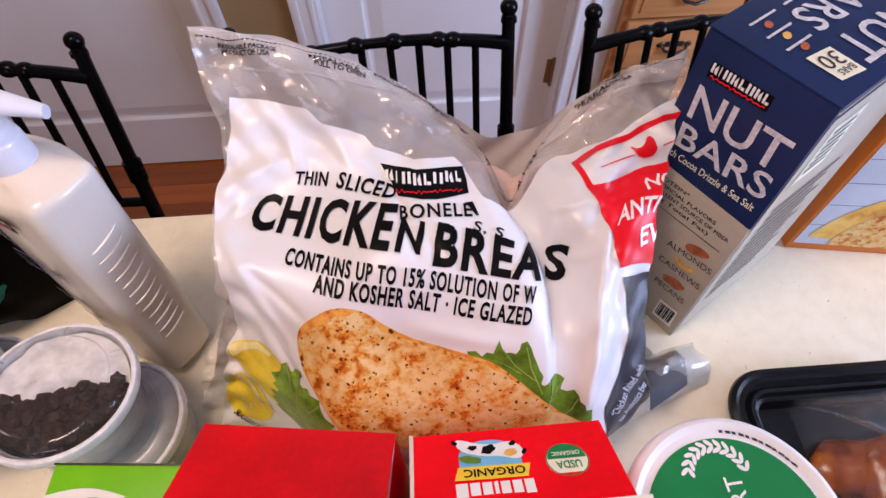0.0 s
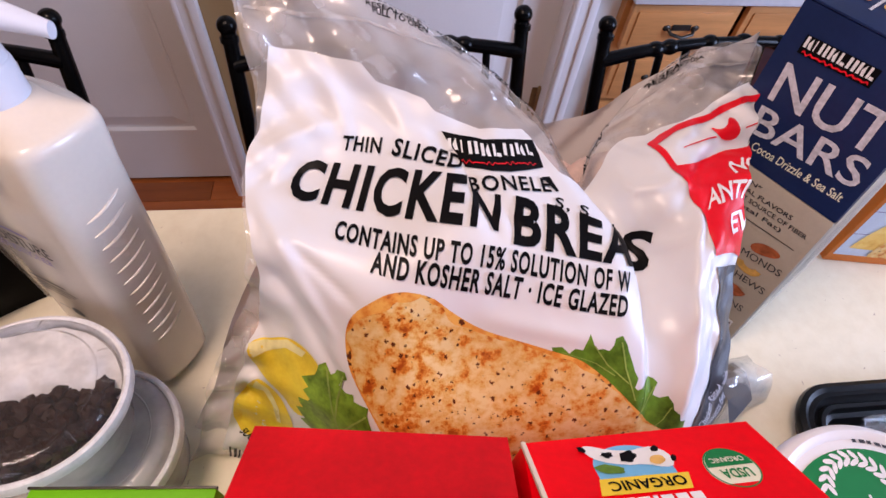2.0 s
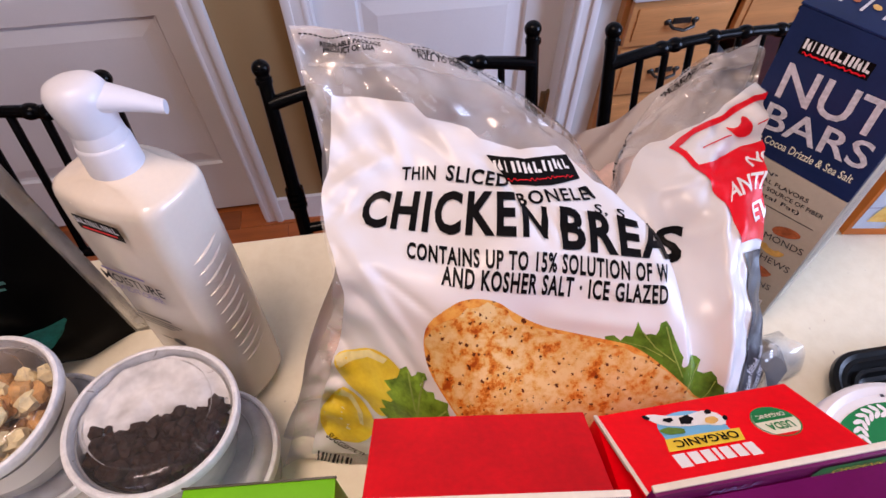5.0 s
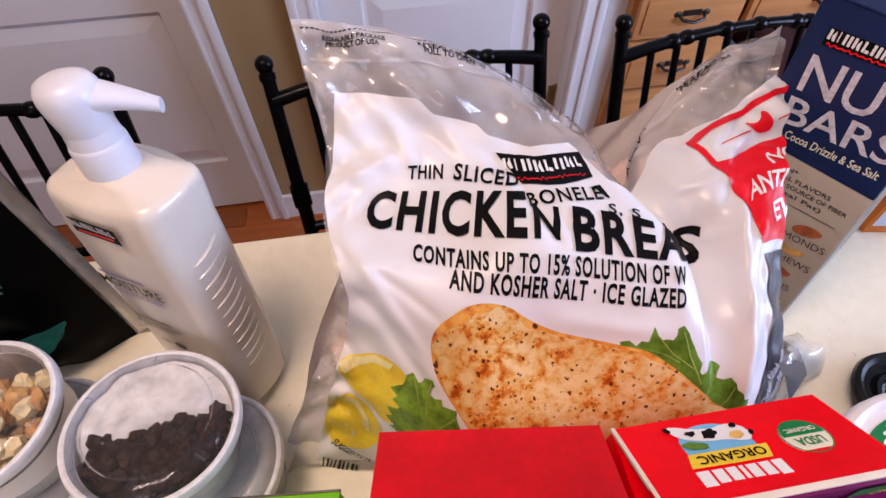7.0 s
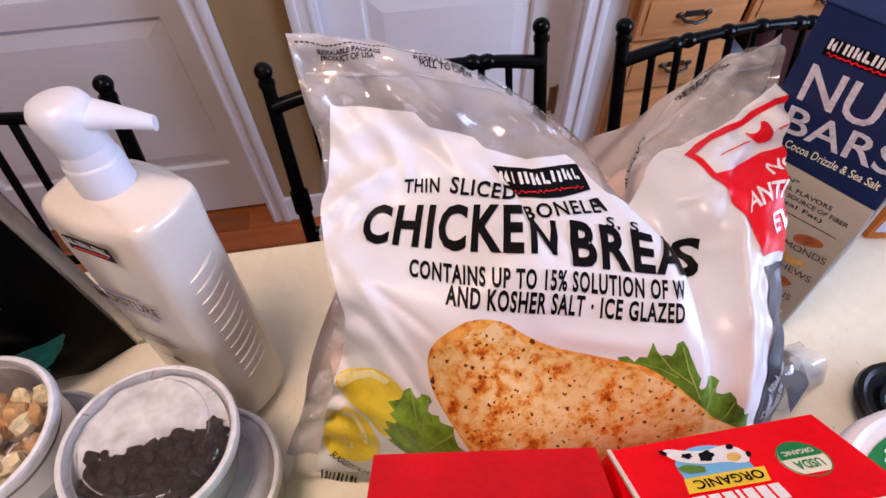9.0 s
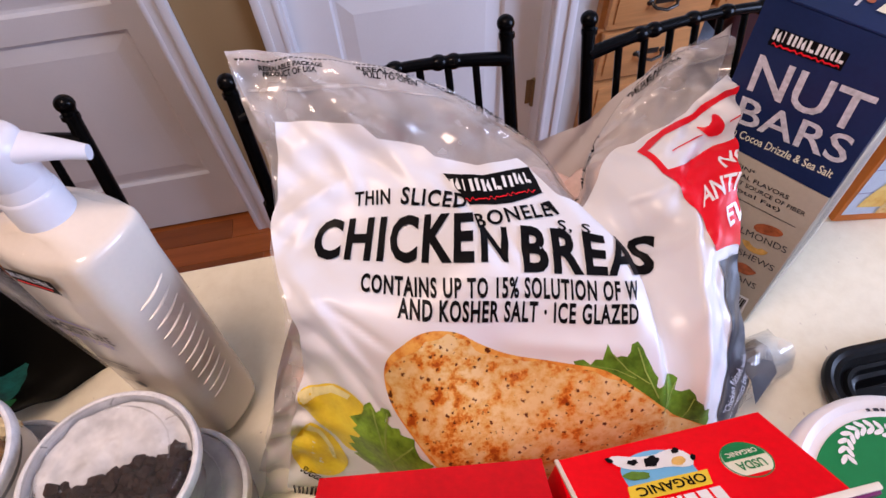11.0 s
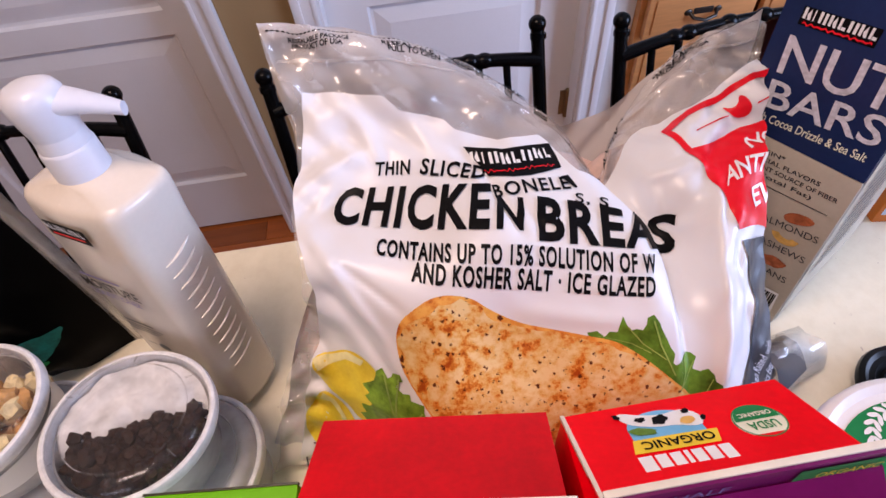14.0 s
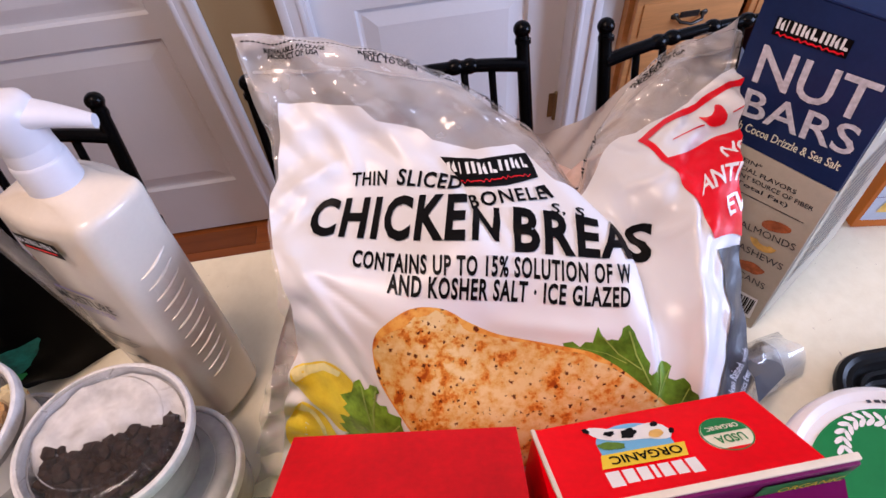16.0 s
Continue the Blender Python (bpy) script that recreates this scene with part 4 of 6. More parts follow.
for text, a, b in (("*Chicken Raised with", (0.2215, 0.1000), (0.2535, 0.1150)), ("No Antibiotics Ever", (0.2270, 0.0790), (0.2550, 0.0880)), ("KEEP FROZEN", (0.2300, 0.0520), (0.2520, 0.0600))):
    part("lettering", on_bag(lettering(text, a, b, 0.0120, 0.006), 0.0024), INK_SILVER, bag, "small pale print on charcoal")

BREAST = [(-0.0187, 0.1902), (-0.0175, 0.2050), (-0.0130, 0.2160), (0.0027, 0.2285), (0.0141, 0.2320), (0.0248, 0.2305), (0.0342, 0.2270), (0.0418, 0.2200), (0.0600, 0.2080), (0.0802, 0.2010), (0.0997, 0.1940), (0.1179, 0.1875), (0.1312, 0.1775), (0.1444, 0.1650), (0.1595, 0.1500),
          (0.1702, 0.1390), (0.1860, 0.1300), (0.1960, 0.1210), (0.1930, 0.1120), (0.1532, 0.1030), (0.1000, 0.0960), (0.0544, 0.1030), (0.0250, 0.1170), (0.0053, 0.1320), (-0.0055, 0.1533), (-0.0115, 0.1645), (-0.0172, 0.1770)]
breast = part("meat_picture", on_bag(sheet(rounded(BREAST)), 0.0016), MEAT_RIM, bag, "printed picture of a peppered grilled chicken breast")
rim = rounded(BREAST)
part("pale_middle", on_bag(sheet([(0.080 + (0.970 + 0.014 * math.sin(9 * k / len(rim) * 6.28) + 0.008 * math.sin(23 * k / len(rim) * 6.28)) * (x - 0.080) + 0.0012 * math.sin(400 * x), 0.148 + (0.945 + 0.022 * math.sin(7 * k / len(rim) * 6.28) + 0.014 * math.sin(19 * k / len(rim) * 6.28)) * (y - 0.148)) for k, (x, y) in enumerate(rim)]), 0.0020), MEAT, breast)


def leaf_outline(cx, cy, length, width, turn, seed):
    rnd = random.Random(seed)
    out, n = [], 22
    for side in (1, -1):
        for i in range(n + 1)[::side]:
            f = i / n
            jag = 1.0 if i % 2 else 0.62 + 0.2 * rnd.random()
            out.append((f * length, (0 if side > 0 else -0.001) + side * jag * width * math.sin(math.pi * min(1, f * 0.96 + 0.03)) ** 0.7))
    c, s = math.cos(radians(turn)), math.sin(radians(turn))
    return [(cx + c * x - s * y, cy + s * x + c * y) for x, y in out]


def frilled(outline, frill, seed):
    """An outline with small teeth set between its corners."""
    rnd = random.Random(seed)
    out = []
    for (x0, y0), (x1, y1) in zip(outline, outline[1:] + outline[:1]):
        far = math.hypot(x1 - x0, y1 - y0)
        n = max(1, round(far / 0.005))
        for k in range(n):
            f, push = k / n, (0 if k == 0 else frill * (rnd.random() - 0.35))
            out.append((x0 + (x1 - x0) * f - push * (y1 - y0) / far, y0 + (y1 - y0) * f + push * (x1 - x0) / far))
    return out


for k, (leaf, veins) in enumerate((
        ([(0.1022, 0.1952), (0.1123, 0.1908), (0.1205, 0.1930), (0.1249, 0.2031), (0.1286, 0.1930), (0.1362, 0.1919), (0.1450, 0.2010), (0.1480, 0.1950), (0.1500, 0.1874), (0.1551, 0.1667), (0.1620, 0.1560), (0.1580, 0.1400), (0.1400, 0.1550), (0.1250, 0.1720)],
         (((0.144, 0.197), (0.147, 0.180), (0.156, 0.158)), ((0.127, 0.196), (0.135, 0.183), (0.150, 0.170)), ((0.108, 0.192), (0.128, 0.184), (0.140, 0.176)))),
        ([(0.1540, 0.1640), (0.1639, 0.1690), (0.1765, 0.1662), (0.1730, 0.1600), (0.1720, 0.1540), (0.1700, 0.1400), (0.1560, 0.1420)], (((0.174, 0.164), (0.167, 0.155), (0.160, 0.146)), ((0.164, 0.167), (0.164, 0.157), (0.161, 0.147)))),
        ([(0.1690, 0.1540), (0.1780, 0.1560), (0.1891, 0.1516), (0.1930, 0.1440), (0.1990, 0.1300), (0.1960, 0.1180), (0.1780, 0.1220), (0.1660, 0.1340)], (((0.188, 0.149), (0.182, 0.140), (0.174, 0.133)), ((0.196, 0.130), (0.186, 0.132), (0.175, 0.131)))),
        ([(-0.0405, 0.1511), (-0.0360, 0.1600), (-0.0312, 0.1701), (-0.0281, 0.1634), (-0.0193, 0.1723), (-0.0215, 0.1640), (-0.0231, 0.1594), (-0.0149, 0.1589), (-0.0073, 0.1488), (-0.0010, 0.1300), (-0.0060, 0.0950), (-0.0240, 0.0700), (-0.0400, 0.0900), (-0.0440, 0.1124), (-0.0400, 0.1300)],
         (((-0.030, 0.166), (-0.027, 0.135), (-0.020, 0.095)), ((-0.020, 0.169), (-0.024, 0.148), (-0.026, 0.125)), ((-0.008, 0.148), (-0.016, 0.135), (-0.024, 0.115)))))):
    green = part("leaf_picture", on_bag(sheet(frilled(leaf, 0.0085 if k == 3 else 0.0055, k)), 0.0009 + 0.0002 * k), LEAF_BRIGHT if k == 3 else LEAF, bag, "printed green lettuce leaf")
    for vein in veins:
        strip = [(x - 0.0005, y) for x, y in vein] + [(x + 0.0006, y) for x, y in vein[::-1]]
        part("leaf_vein", on_bag(sheet(strip), 0.0014 + 0.0002 * k), LEAF_PALE, green)
for wedge, rind in (([(-0.0791, 0.1544), (-0.0722, 0.1590), (-0.0545, 0.1730), (-0.0419, 0.1725), (-0.0325, 0.1617), (-0.0395, 0.1466), (-0.0380, 0.1214), (-0.0428, 0.0990), (-0.0489, 0.0930), (-0.0560, 0.1100), (-0.0696, 0.1240), (-0.0760, 0.1380)], [(-0.0785, 0.1530), (-0.0545, 0.1705), (-0.0425, 0.1700), (-0.0455, 0.1630), (-0.0560, 0.1625), (-0.0750, 0.1440)]),
                    ([(-0.0725, 0.1180), (-0.0780, 0.0900), (-0.0803, 0.0660), (-0.0791, 0.0498), (-0.0700, 0.0340), (-0.0526, 0.0400), (-0.0480, 0.0640), (-0.0500, 0.0860), (-0.0605, 0.1110)], [(-0.0715, 0.1130), (-0.0640, 0.1080), (-0.0560, 0.0860), (-0.0545, 0.0640), (-0.0565, 0.0640), (-0.0590, 0.0850), (-0.0660, 0.1020), (-0.0725, 0.1020)])):
    lem = part("lemon_picture", on_bag(sheet(rounded(wedge)), 0.0013), LEMON, bag, "printed yellow lemon wedge")
    part("rind", on_bag(sheet(rind), 0.0018), LEMON_PALE, lem)
part("lettering", on_bag(lettering("SUGGESTION", (-0.0735, 0.0380), (-0.0526, 0.0213), 0.0050, 0.016), 0.0022), INK_BLACK, bag, "small black capitals")
part("barcode", on_bag(bars([(-0.0755 + 0.0022 * i, 0.028 - 0.0016 * i - 0.022, 0.0009 + 0.0005 * (i % 3 == 1), 0.020, 0) for i in range(9)]), 0.0016), INK_BLACK, bag, "black barcode on the bag's corner")

# zip strip along the mouth, its dashes and grey words
part("zip_strip", on_bag(sheet([(-0.0765, 0.417), (0.310, 0.417), (0.310, 0.4195), (-0.0765, 0.4195)]), 0.0012, 0.01), FILM, bag, "clear press-to-close zip")
part("tear_line", on_bag(bars([(-0.0785 + 0.0032 * i, 0.4400, 0.0021, 0.0013, 0) for i in range(121)]), 0.0014, 0.02), INK_BLACK, bag, "dashed tear line")
for text, a, b, cap in (("RESEALABLE PACKAGE", (-0.066, 0.4325), (-0.022, 0.4325), 0.0034), ("PRODUCT OF USA", (-0.064, 0.4275), (-0.027, 0.4275), 0.0034), ("PULL TO OPEN", (0.004, 0.4275), (0.040, 0.4275), 0.0044), ("RESEALABLE", (0.000, 0.4330), (0.036, 0.4330), 0.0040), ("RESEALABLE PACKAGE", (0.046, 0.4335), (0.092, 0.4335), 0.0040), ("PULL TO OPEN", (0.108, 0.4300), (0.136, 0.4300), 0.0040), ("RESEALABLE", (0.146, 0.4335), (0.182, 0.4335), 0.0044), ("PRODUCT OF USA", (0.144, 0.4280), (0.186, 0.4280), 0.0044),
                        ("PRODUCT OF USA", (0.070, 0.4295), (0.104, 0.4295), 0.0034), ("PRODUCT OF USA", (0.215, 0.4275), (0.262, 0.4275), 0.004), ("RESEALABLE", (0.213, 0.4325), (0.255, 0.4325), 0.004)):
    part("lettering", on_bag(lettering(text, a, b, 1.2 * cap, 0.028), 0.0014), INK_BLACK, bag, "small black letters on clear film")

# the crimped corner of the bag on the table
crimp = bmesh.new()
rows = []
for i in range(9):
    f = i / 8
    rows.append([crimp.verts.new(BAG_BACK @ Vector((0.255 + 0.092 * f + 0.004 * math.sin(5 * g + 2 * i), 0.262 - 0.055 * g * (1 - 0.25 * f) + 0.02 * f, 0.924 + (0.075 - 0.050 * f) * math.sin(math.pi * (0.12 + 0.80 * g)) + 0.004 * math.sin(9 * f + 8 * g)))) for g in [k / 8 for k in range(9)]])
for a, b in zip(rows, rows[1:]):
    for k in range(8):
        crimp.faces.new((a[k], a[k + 1], b[k + 1], b[k]))
part("crimped_corner", crimp, FILM, bag, "crimped clear corner of the bag")

crimp_print = bmesh.new()
vs = [[crimp_print.verts.new(BAG_BACK @ Vector((0.262 + 0.060 * f + 0.003 * math.sin(5 * g), 0.252 - 0.050 * g * (1 - 0.25 * f) + 0.02 * f, 0.9285 + (0.075 - 0.050 * f) * math.sin(math.pi * (0.12 + 0.80 * (0.1 + 0.55 * g)))))) for g in (0, 0.33, 0.66, 1)] for f in (0, 0.33, 0.66, 1)]
for a, b in zip(vs, vs[1:]):
    for k in range(3):
        crimp_print.faces.new((a[k], a[k + 1], b[k + 1], b[k]))
part("corner_print", crimp_print, INK_GREY, bag, "charcoal print on the crimped corner")

meat = thing("frozen_chicken", pose(0.08, 0.33, TABLE_Z + 0.003), "pale pink frozen chicken slices inside the bag", "meat")
rnd = random.Random(5)
for k, (x, y, z, a) in enumerate(((-0.12, -0.02, 0.045, 20), (-0.02, 0.0, 0.05, -10), (0.09, 0.0, 0.05, 30), (-0.09, 0.02, 0.12, 40), (0.02, 0.03, 0.125, 0), (0.11, 0.02, 0.12, -30), (-0.05, 0.055, 0.155, 15), (0.04, 0.055, 0.122, -20), (0.13, 0.045, 0.135, 10))):
    bm = ball(0.06, (0, 0, 0), (1.15, 0.75, 0.62), 0.22, 3, 2.0 + k)
    bmesh.ops.transform(bm, matrix=pose(x, y, z, 12 * math.sin(k), 10 * math.cos(k), a), verts=bm.verts[:])
    part("chicken_slice", bm, RAW_CHICKEN, meat)

# ---- the two gable-top cartons ----
def gable_carton(m, depth, label, plain):
    """A carton with a sloped roof, tucked gable ends and a crimped fin."""
    c = thing("milk_carton", m, label, "carton", "red gable-top cartons")
    w, h, ridge = (0.0535, 0.2345, 0.2600) if plain else (0.0540, 0.2260, 0.2600)
    part("body", block((2 * w, depth, h), (0, 0, h / 2), 0.0025), CARD_SHADED if plain else CARD_RED, c)
    d = depth / 2
    red = CARD_SHADED if plain else CARD_RED
    roof = bmesh.new()
    t = 0.0016

    def quad(pts):
        roof.faces.new([roof.verts.new(p) for p in pts])

    def plate(pts):
        n = (Vector(pts[1]) - Vector(pts[0])).cross(Vector(pts[2]) - Vector(pts[0])).normalized() * t
        lo = [Vector(p) - n for p in pts]
        quad(pts)
        quad(lo[::-1])
        for k in range(4):
            quad((pts[k], lo[k], lo[(k + 1) % 4], pts[(k + 1) % 4]))

    plate([(w, d, h), (-w, d, h), (-w - 0.001, 0.002, ridge), (w + 0.001, 0.002, ridge)])
    part("roof_panel", roof, red, c, "glossy red sloped roof panel", flat=True)
    roof = bmesh.new()
    plate([(-w, -d, h), (w, -d, h), (w + 0.001, -0.002, ridge), (-w - 0.001, -0.002, ridge)])
    part("roof_panel", roof, red if plain else INK_PURPLE, c, "sloped front roof panel", flat=True)
    for s in (-1, 1):
        g = bmesh.new()
        tip = (s * (w - 0.032), 0, ridge - 0.006)
        for a, b in (((s * w, -d, h), (s * w, d, h)),):
            g.faces.new([g.verts.new(p) for p in (a, b, tip)])
        part("gable_tuck", g, CARD_INSIDE if plain else CARD_RED, c, "folded-in bare board gable end", flat=True)
        g = bmesh.new()
        for e in (-1, 1):
            g.faces.new([g.verts.new(p) for p in ((s * w, e * d, h), tip, (s * (w + 0.001), e * 0.002, ridge - 0.001))])
        part("gable_fold", g, red, c, flat=True)
    part("fin", block((2 * w + 0.004, 0.0036, 0.016), (0, 0.001, ridge + 0.0050), 0.0010, (-5, 0, 0)), INK_PURPLE, c, "purple crimped fin")
    part("fin_edge", block((2 * w + 0.005, 0.0030, 0.0020), (0, 0.0028, ridge + 0.0134), 0.0008, (-5, 0, 0)), CARD_INSIDE, c, "white cut edge of the fin")
    if not plain:
        run = math.hypot(d, ridge - h)
        part("cut_edge", block((0.0022, run, 0.0024), (-w + 0.0004, d / 2, (h + ridge) / 2 + 0.0001), 0.0006, (-math.degrees(math.atan2(ridge - h, d)), 0, 0)), CARD_INSIDE, c, "bare board cut edge")
    fin = pose(0, -0.0010, ridge + 0.0046, 85, 0, 0)
    if plain:
        part("lettering", laid(lettering("UNSWEETENED", (-0.028, -0.003), (0.030, -0.003), 0.006, 0.006), fin), INK_LILAC, c)
    else:
        part("fin_label", laid(sheet([(0.018, -0.007), (0.053, -0.007), (0.053, 0.006), (0.018, 0.006)]), fin), INK_GREEN, c, "green fin label")
        part("lettering", laid(lettering("ORGANIC", (0.026, -0.003), (0.052, -0.003), 0.005, 0.006), fin, 0.001), INK_YELLOW, c)
        part("lettering", laid(lettering("HALF", (-0.030, -0.002), (-0.008, -0.002), 0.006, 0.006), fin), INK_LILAC, c)
    slope = math.degrees(math.atan2(ridge - h, d))
    face = pose(0, d, h, -slope, 0, 0) @ pose(0, 0, 0.0, 0, 0, 180)
    return c, face


cl, _ = gable_carton(pose(-0.0047, 0.1207, TABLE_Z, 0, 0, -7.0), 0.100, "plain red gable-top carton with a purple fin", True)
cr, face = gable_carton(pose(0.1170, 0.1148, TABLE_Z, 0, 0, 0.9), 0.098, "red gable-top milk carton with a pictured brand panel", False)
# the printed panel reads from behind the carton: x runs to the left, y up the slope
sky = [(0.012 + 0.0165 * math.cos(a), 0.0195 - 0.0115 * math.sin(a)) for a in [math.pi * k / 16 for k in range(17)]] + [(-0.0045, 0.0270), (0.0285, 0.0270)]
art = part("picture", laid(sheet(sky), face, 0.0006), INK_SKY, cr, "blue rounded picture patch")
part("patch", laid(sheet(rounded([(0.0300, 0.0075), (0.0270, 0.0062), (0.0180, 0.0105), (0.0090, 0.0120), (0.0040, 0.0108), (-0.0010, 0.0105), (-0.0065, 0.0150), (-0.0060, 0.0225), (-0.0010, 0.0235), (0.0060, 0.0205), (0.0150, 0.0200), (0.0250, 0.0165), (0.0290, 0.0120)], 1)), face, 0.0009), INK_WHITE, art)
part("patch", laid(join(sheet(oval(0.0120, 0.0155, 0.0042, 0.0030, 30, 14, 0.2)), sheet(oval(0.0205, 0.0135, 0.0026, 0.0018, 0, 12, 0.2)), sheet(oval(-0.0015, 0.0125, 0.0022, 0.0016, 40, 12, 0.1)), sheet(oval(0.0300, 0.0090, 0.0014, 0.0022, 30, 10, 0.1)), sheet(oval(-0.0068, 0.0190, 0.0012, 0.0022, -30, 10, 0.1))), face, 0.0012), INK_BLACK, art)
part("patch", laid(sheet(oval(0.0005, 0.0190, 0.0036, 0.0026, 15, 14, 0.06)), face, 0.0013), CASHEW, art)
part("patch", laid(sheet(oval(0.0225, 0.0215, 0.0062, 0.0026, -14, 14, 0.12)), face, 0.0011), LEAF, art)
band = part("band", laid(sheet([(-0.0084, 0.0275), (0.0102, 0.0268), (0.0294, 0.0266), (0.0318, 0.0350), (0.0128, 0.0356), (-0.0058, 0.0358)]), face, 0.0013), INK_YELLOW, cr, "yellow band")
part("lettering", laid(lettering("ORGANIC", (-0.0050, 0.0292), (0.0268, 0.0288), 0.0050, 0.020), face, 0.0017), INK_BLACK, band)
bar_parts("brand_bar", [(-0.0080, 0.0372, 0.0050, 0.0086, 0), (-0.0018, 0.0372, 0.0048, 0.0078, 0), (0.0042, 0.0372, 0.0048, 0.0076, 0), (0.0102, 0.0370, 0.0020, 0.0076, 0), (0.0134, 0.0370, 0.0048, 0.0076, 0), (0.0194, 0.0368, 0.0050, 0.0078, 0), (0.0256, 0.0366, 0.0060, 0.0088, 0)], face, INK_WHITE, cr, 0.0009)
SEAL = (-0.0280, 0.0272)
seal = part("seal", laid(sheet(oval(*SEAL, 0.0112, 0.0112)), face, 0.0007), INK_CREAM, cr, "round green and cream organic seal")
part("seal_ring", laid(join(*[sheet([(SEAL[0] + r * math.cos(a), SEAL[1] + r * math.sin(a)) for r, a in ((0.0106, t), (0.0112, t), (0.0112, t + 0.2), (0.0106, t + 0.2))]) for t in [0.2 * k for k in range(32)]]), face, 0.0010), INK_GREEN, seal)
part("seal_half", laid(sheet([(SEAL[0] + 0.0101 * math.cos(a), SEAL[1] - 0.0008 - 0.0098 * math.sin(a)) for a in [math.pi * k / 14 for k in range(15)]]), face, 0.0011), INK_GREEN, seal)
part("lettering", laid(lettering("ORGANIC", (SEAL[0] - 0.0075, SEAL[1] - 0.0052), (SEAL[0] + 0.0075, SEAL[1] - 0.0052), 0.0028, 0.016), face, 0.0015), INK_CREAM, seal)
part("lettering", laid(lettering("USDA", (SEAL[0] - 0.0066, SEAL[1] + 0.0010), (SEAL[0] + 0.0066, SEAL[1] + 0.0010), 0.0050, 0.022), face, 0.0011), INK_GREEN, seal)

# ---- the box of nut bars ----
BOX_TURN = 122.7
box = thing("snack_bar_box", pose(0.3298, 0.2944, TABLE_Z + 0.0015, 0, 0, BOX_TURN), "tall navy and beige card box of nut bars", "box")
# local x runs back along the front face from the near corner, local y away to the left of it
BW, BD, BH, BAND = 0.110, 0.165, 0.311, 0.1835
part("body", block((BW, BD, BAND), (BW / 2, -BD / 2, BAND / 2), 0.002), CARD_BEIGE, box, "beige lower half with pictured nuts")
part("upper", block((BW, BD, BH - BAND), (BW / 2, -BD / 2, (BH + BAND) / 2), 0.002), CARD_NAVY, box, "navy upper half")
part("lid_flap", block((BW + 0.001, BD + 0.001, 0.0016), (BW / 2, -BD / 2, BH + 0.001), 0.0006), CARD_NAVY, box, "navy lid flap")
part("lid_edge", block((0.001, BD, 0.0012), (-0.0006, -BD / 2, BH - 0.004)), CARD_BEIGE, box)
front = pose(BW, 0.0, 0, 90, 0, 180)
mark = part("brand_patch", laid(sheet([(0.0150, 0.2775), (0.0690, 0.2800), (0.0690, 0.2935), (0.0150, 0.2912)]), front, 0.0008), INK_BLACK, box, "dark brand patch with pale bars")
CELLS = ((0.0165, 0.0058), (0.0238, 0.0024), (0.0277, 0.0056), (0.0348, 0.0056), (0.0418, 0.0050), (0.0482, 0.0060), (0.0556, 0.0056), (0.0626, 0.0050))
for bm in broken_bars([(x, 0.2828 + 0.045 * (x - 0.016), wide) for x, wide in CELLS], 0.0080):
    part("brand_bar", laid(bm, front, 0.0012), INK_WHITE, mark)
scrawl = [(0.0180 + 0.049 * k / 50, 0.2795 + 0.0028 * k / 50 + 0.0011 * math.sin(1.2 * k) * (0.6 + 0.4 * math.sin(0.4 * k))) for k in range(51)]
part("brand_swash", laid(sheet([(x, y + 0.0007) for x, y in scrawl] + [(x, y - 0.0007) for x, y in scrawl[::-1]]), front, 0.0012), INK_RED, mark)
part("lettering", laid(lettering("NUT", (0.0150, 0.2388), (0.1010, 0.2432), 0.0300, 0.012), front, 0.0008), INK_SILVER, box, "large pale hand-drawn capitals")
part("lettering", laid(lettering("BARS", (0.0165, 0.2085), (0.1042, 0.2162), 0.0238, 0.012), front, 0.0008), INK_SILVER, box, "large pale hand-drawn capitals")
part("lettering", laid(lettering("Rich Cocoa Drizzle & Sea Salt", (0.0100, 0.1955), (0.1022, 0.2012), 0.0075, 0.010, 0.12), front, 0.0008), INK_CREAM, box, "cream script line")
for text, x1, z, rise in (("PROTEIN*", 0.0515, 0.1680, 0.0030), ("ARTIFICIAL FLAVORS", 0.0841, 0.1605, 0.0045), ("EXCELLENT SOURCE OF FIBER", 0.1017, 0.1532, 0.0052), ("(15g Total Fat)", 0.0834, 0.1458, 0.0040)):
    part("lettering", laid(lettering(text, (0.012, z), (x1, z + rise), 0.0042, 0.008), front, 0.0008), INK_GREY, box, "small grey print")
part("rule", laid(bars([(0.022, 0.1390, 0.0785, 0.0007, 0.060)]), front, 0.0008), INK_GREY, box)
for text, x0, z, x1, z1 in (("ALMONDS", 0.0560, 0.1072, 0.1057, 0.1140), ("CASHEWS", 0.0560, 0.0830, 0.1052, 0.0878), ("PECANS", 0.0640, 0.0535, 0.1010, 0.0562)):
    part("lettering", laid(lettering(text, (x0, z), (x1, z1), 0.0072, -0.002), front, 0.0008), INK_GREY, box, "thin grey capitals")
part("almond_picture", laid(sheet([(0.0825 + 0.93 * (0.0128 * math.cos(a) * (1 + 0.12 * math.cos(a))) - 0.37 * 0.0056 * math.sin(a), 0.1264 + 0.37 * 0.0128 * math.cos(a) + 0.93 * 0.0056 * math.sin(a)) for a in [2 * math.pi * k / 28 for k in range(28)]]), front, 0.0008), NUT, box, "printed almond")
part("cashew_picture", laid(sheet([(0.081 + 0.0125 * math.cos(a), 0.1050 - 0.0100 * math.sin(a)) for a in [0.05 + 2.9 * k / 14 for k in range(15)]] + [(0.081 + 0.0058 * math.cos(a), 0.1052 - 0.0034 * math.sin(a)) for a in [3.0 - 2.9 * k / 10 for k in range(11)]]), front, 0.0008), CASHEW, box, "printed cashew")
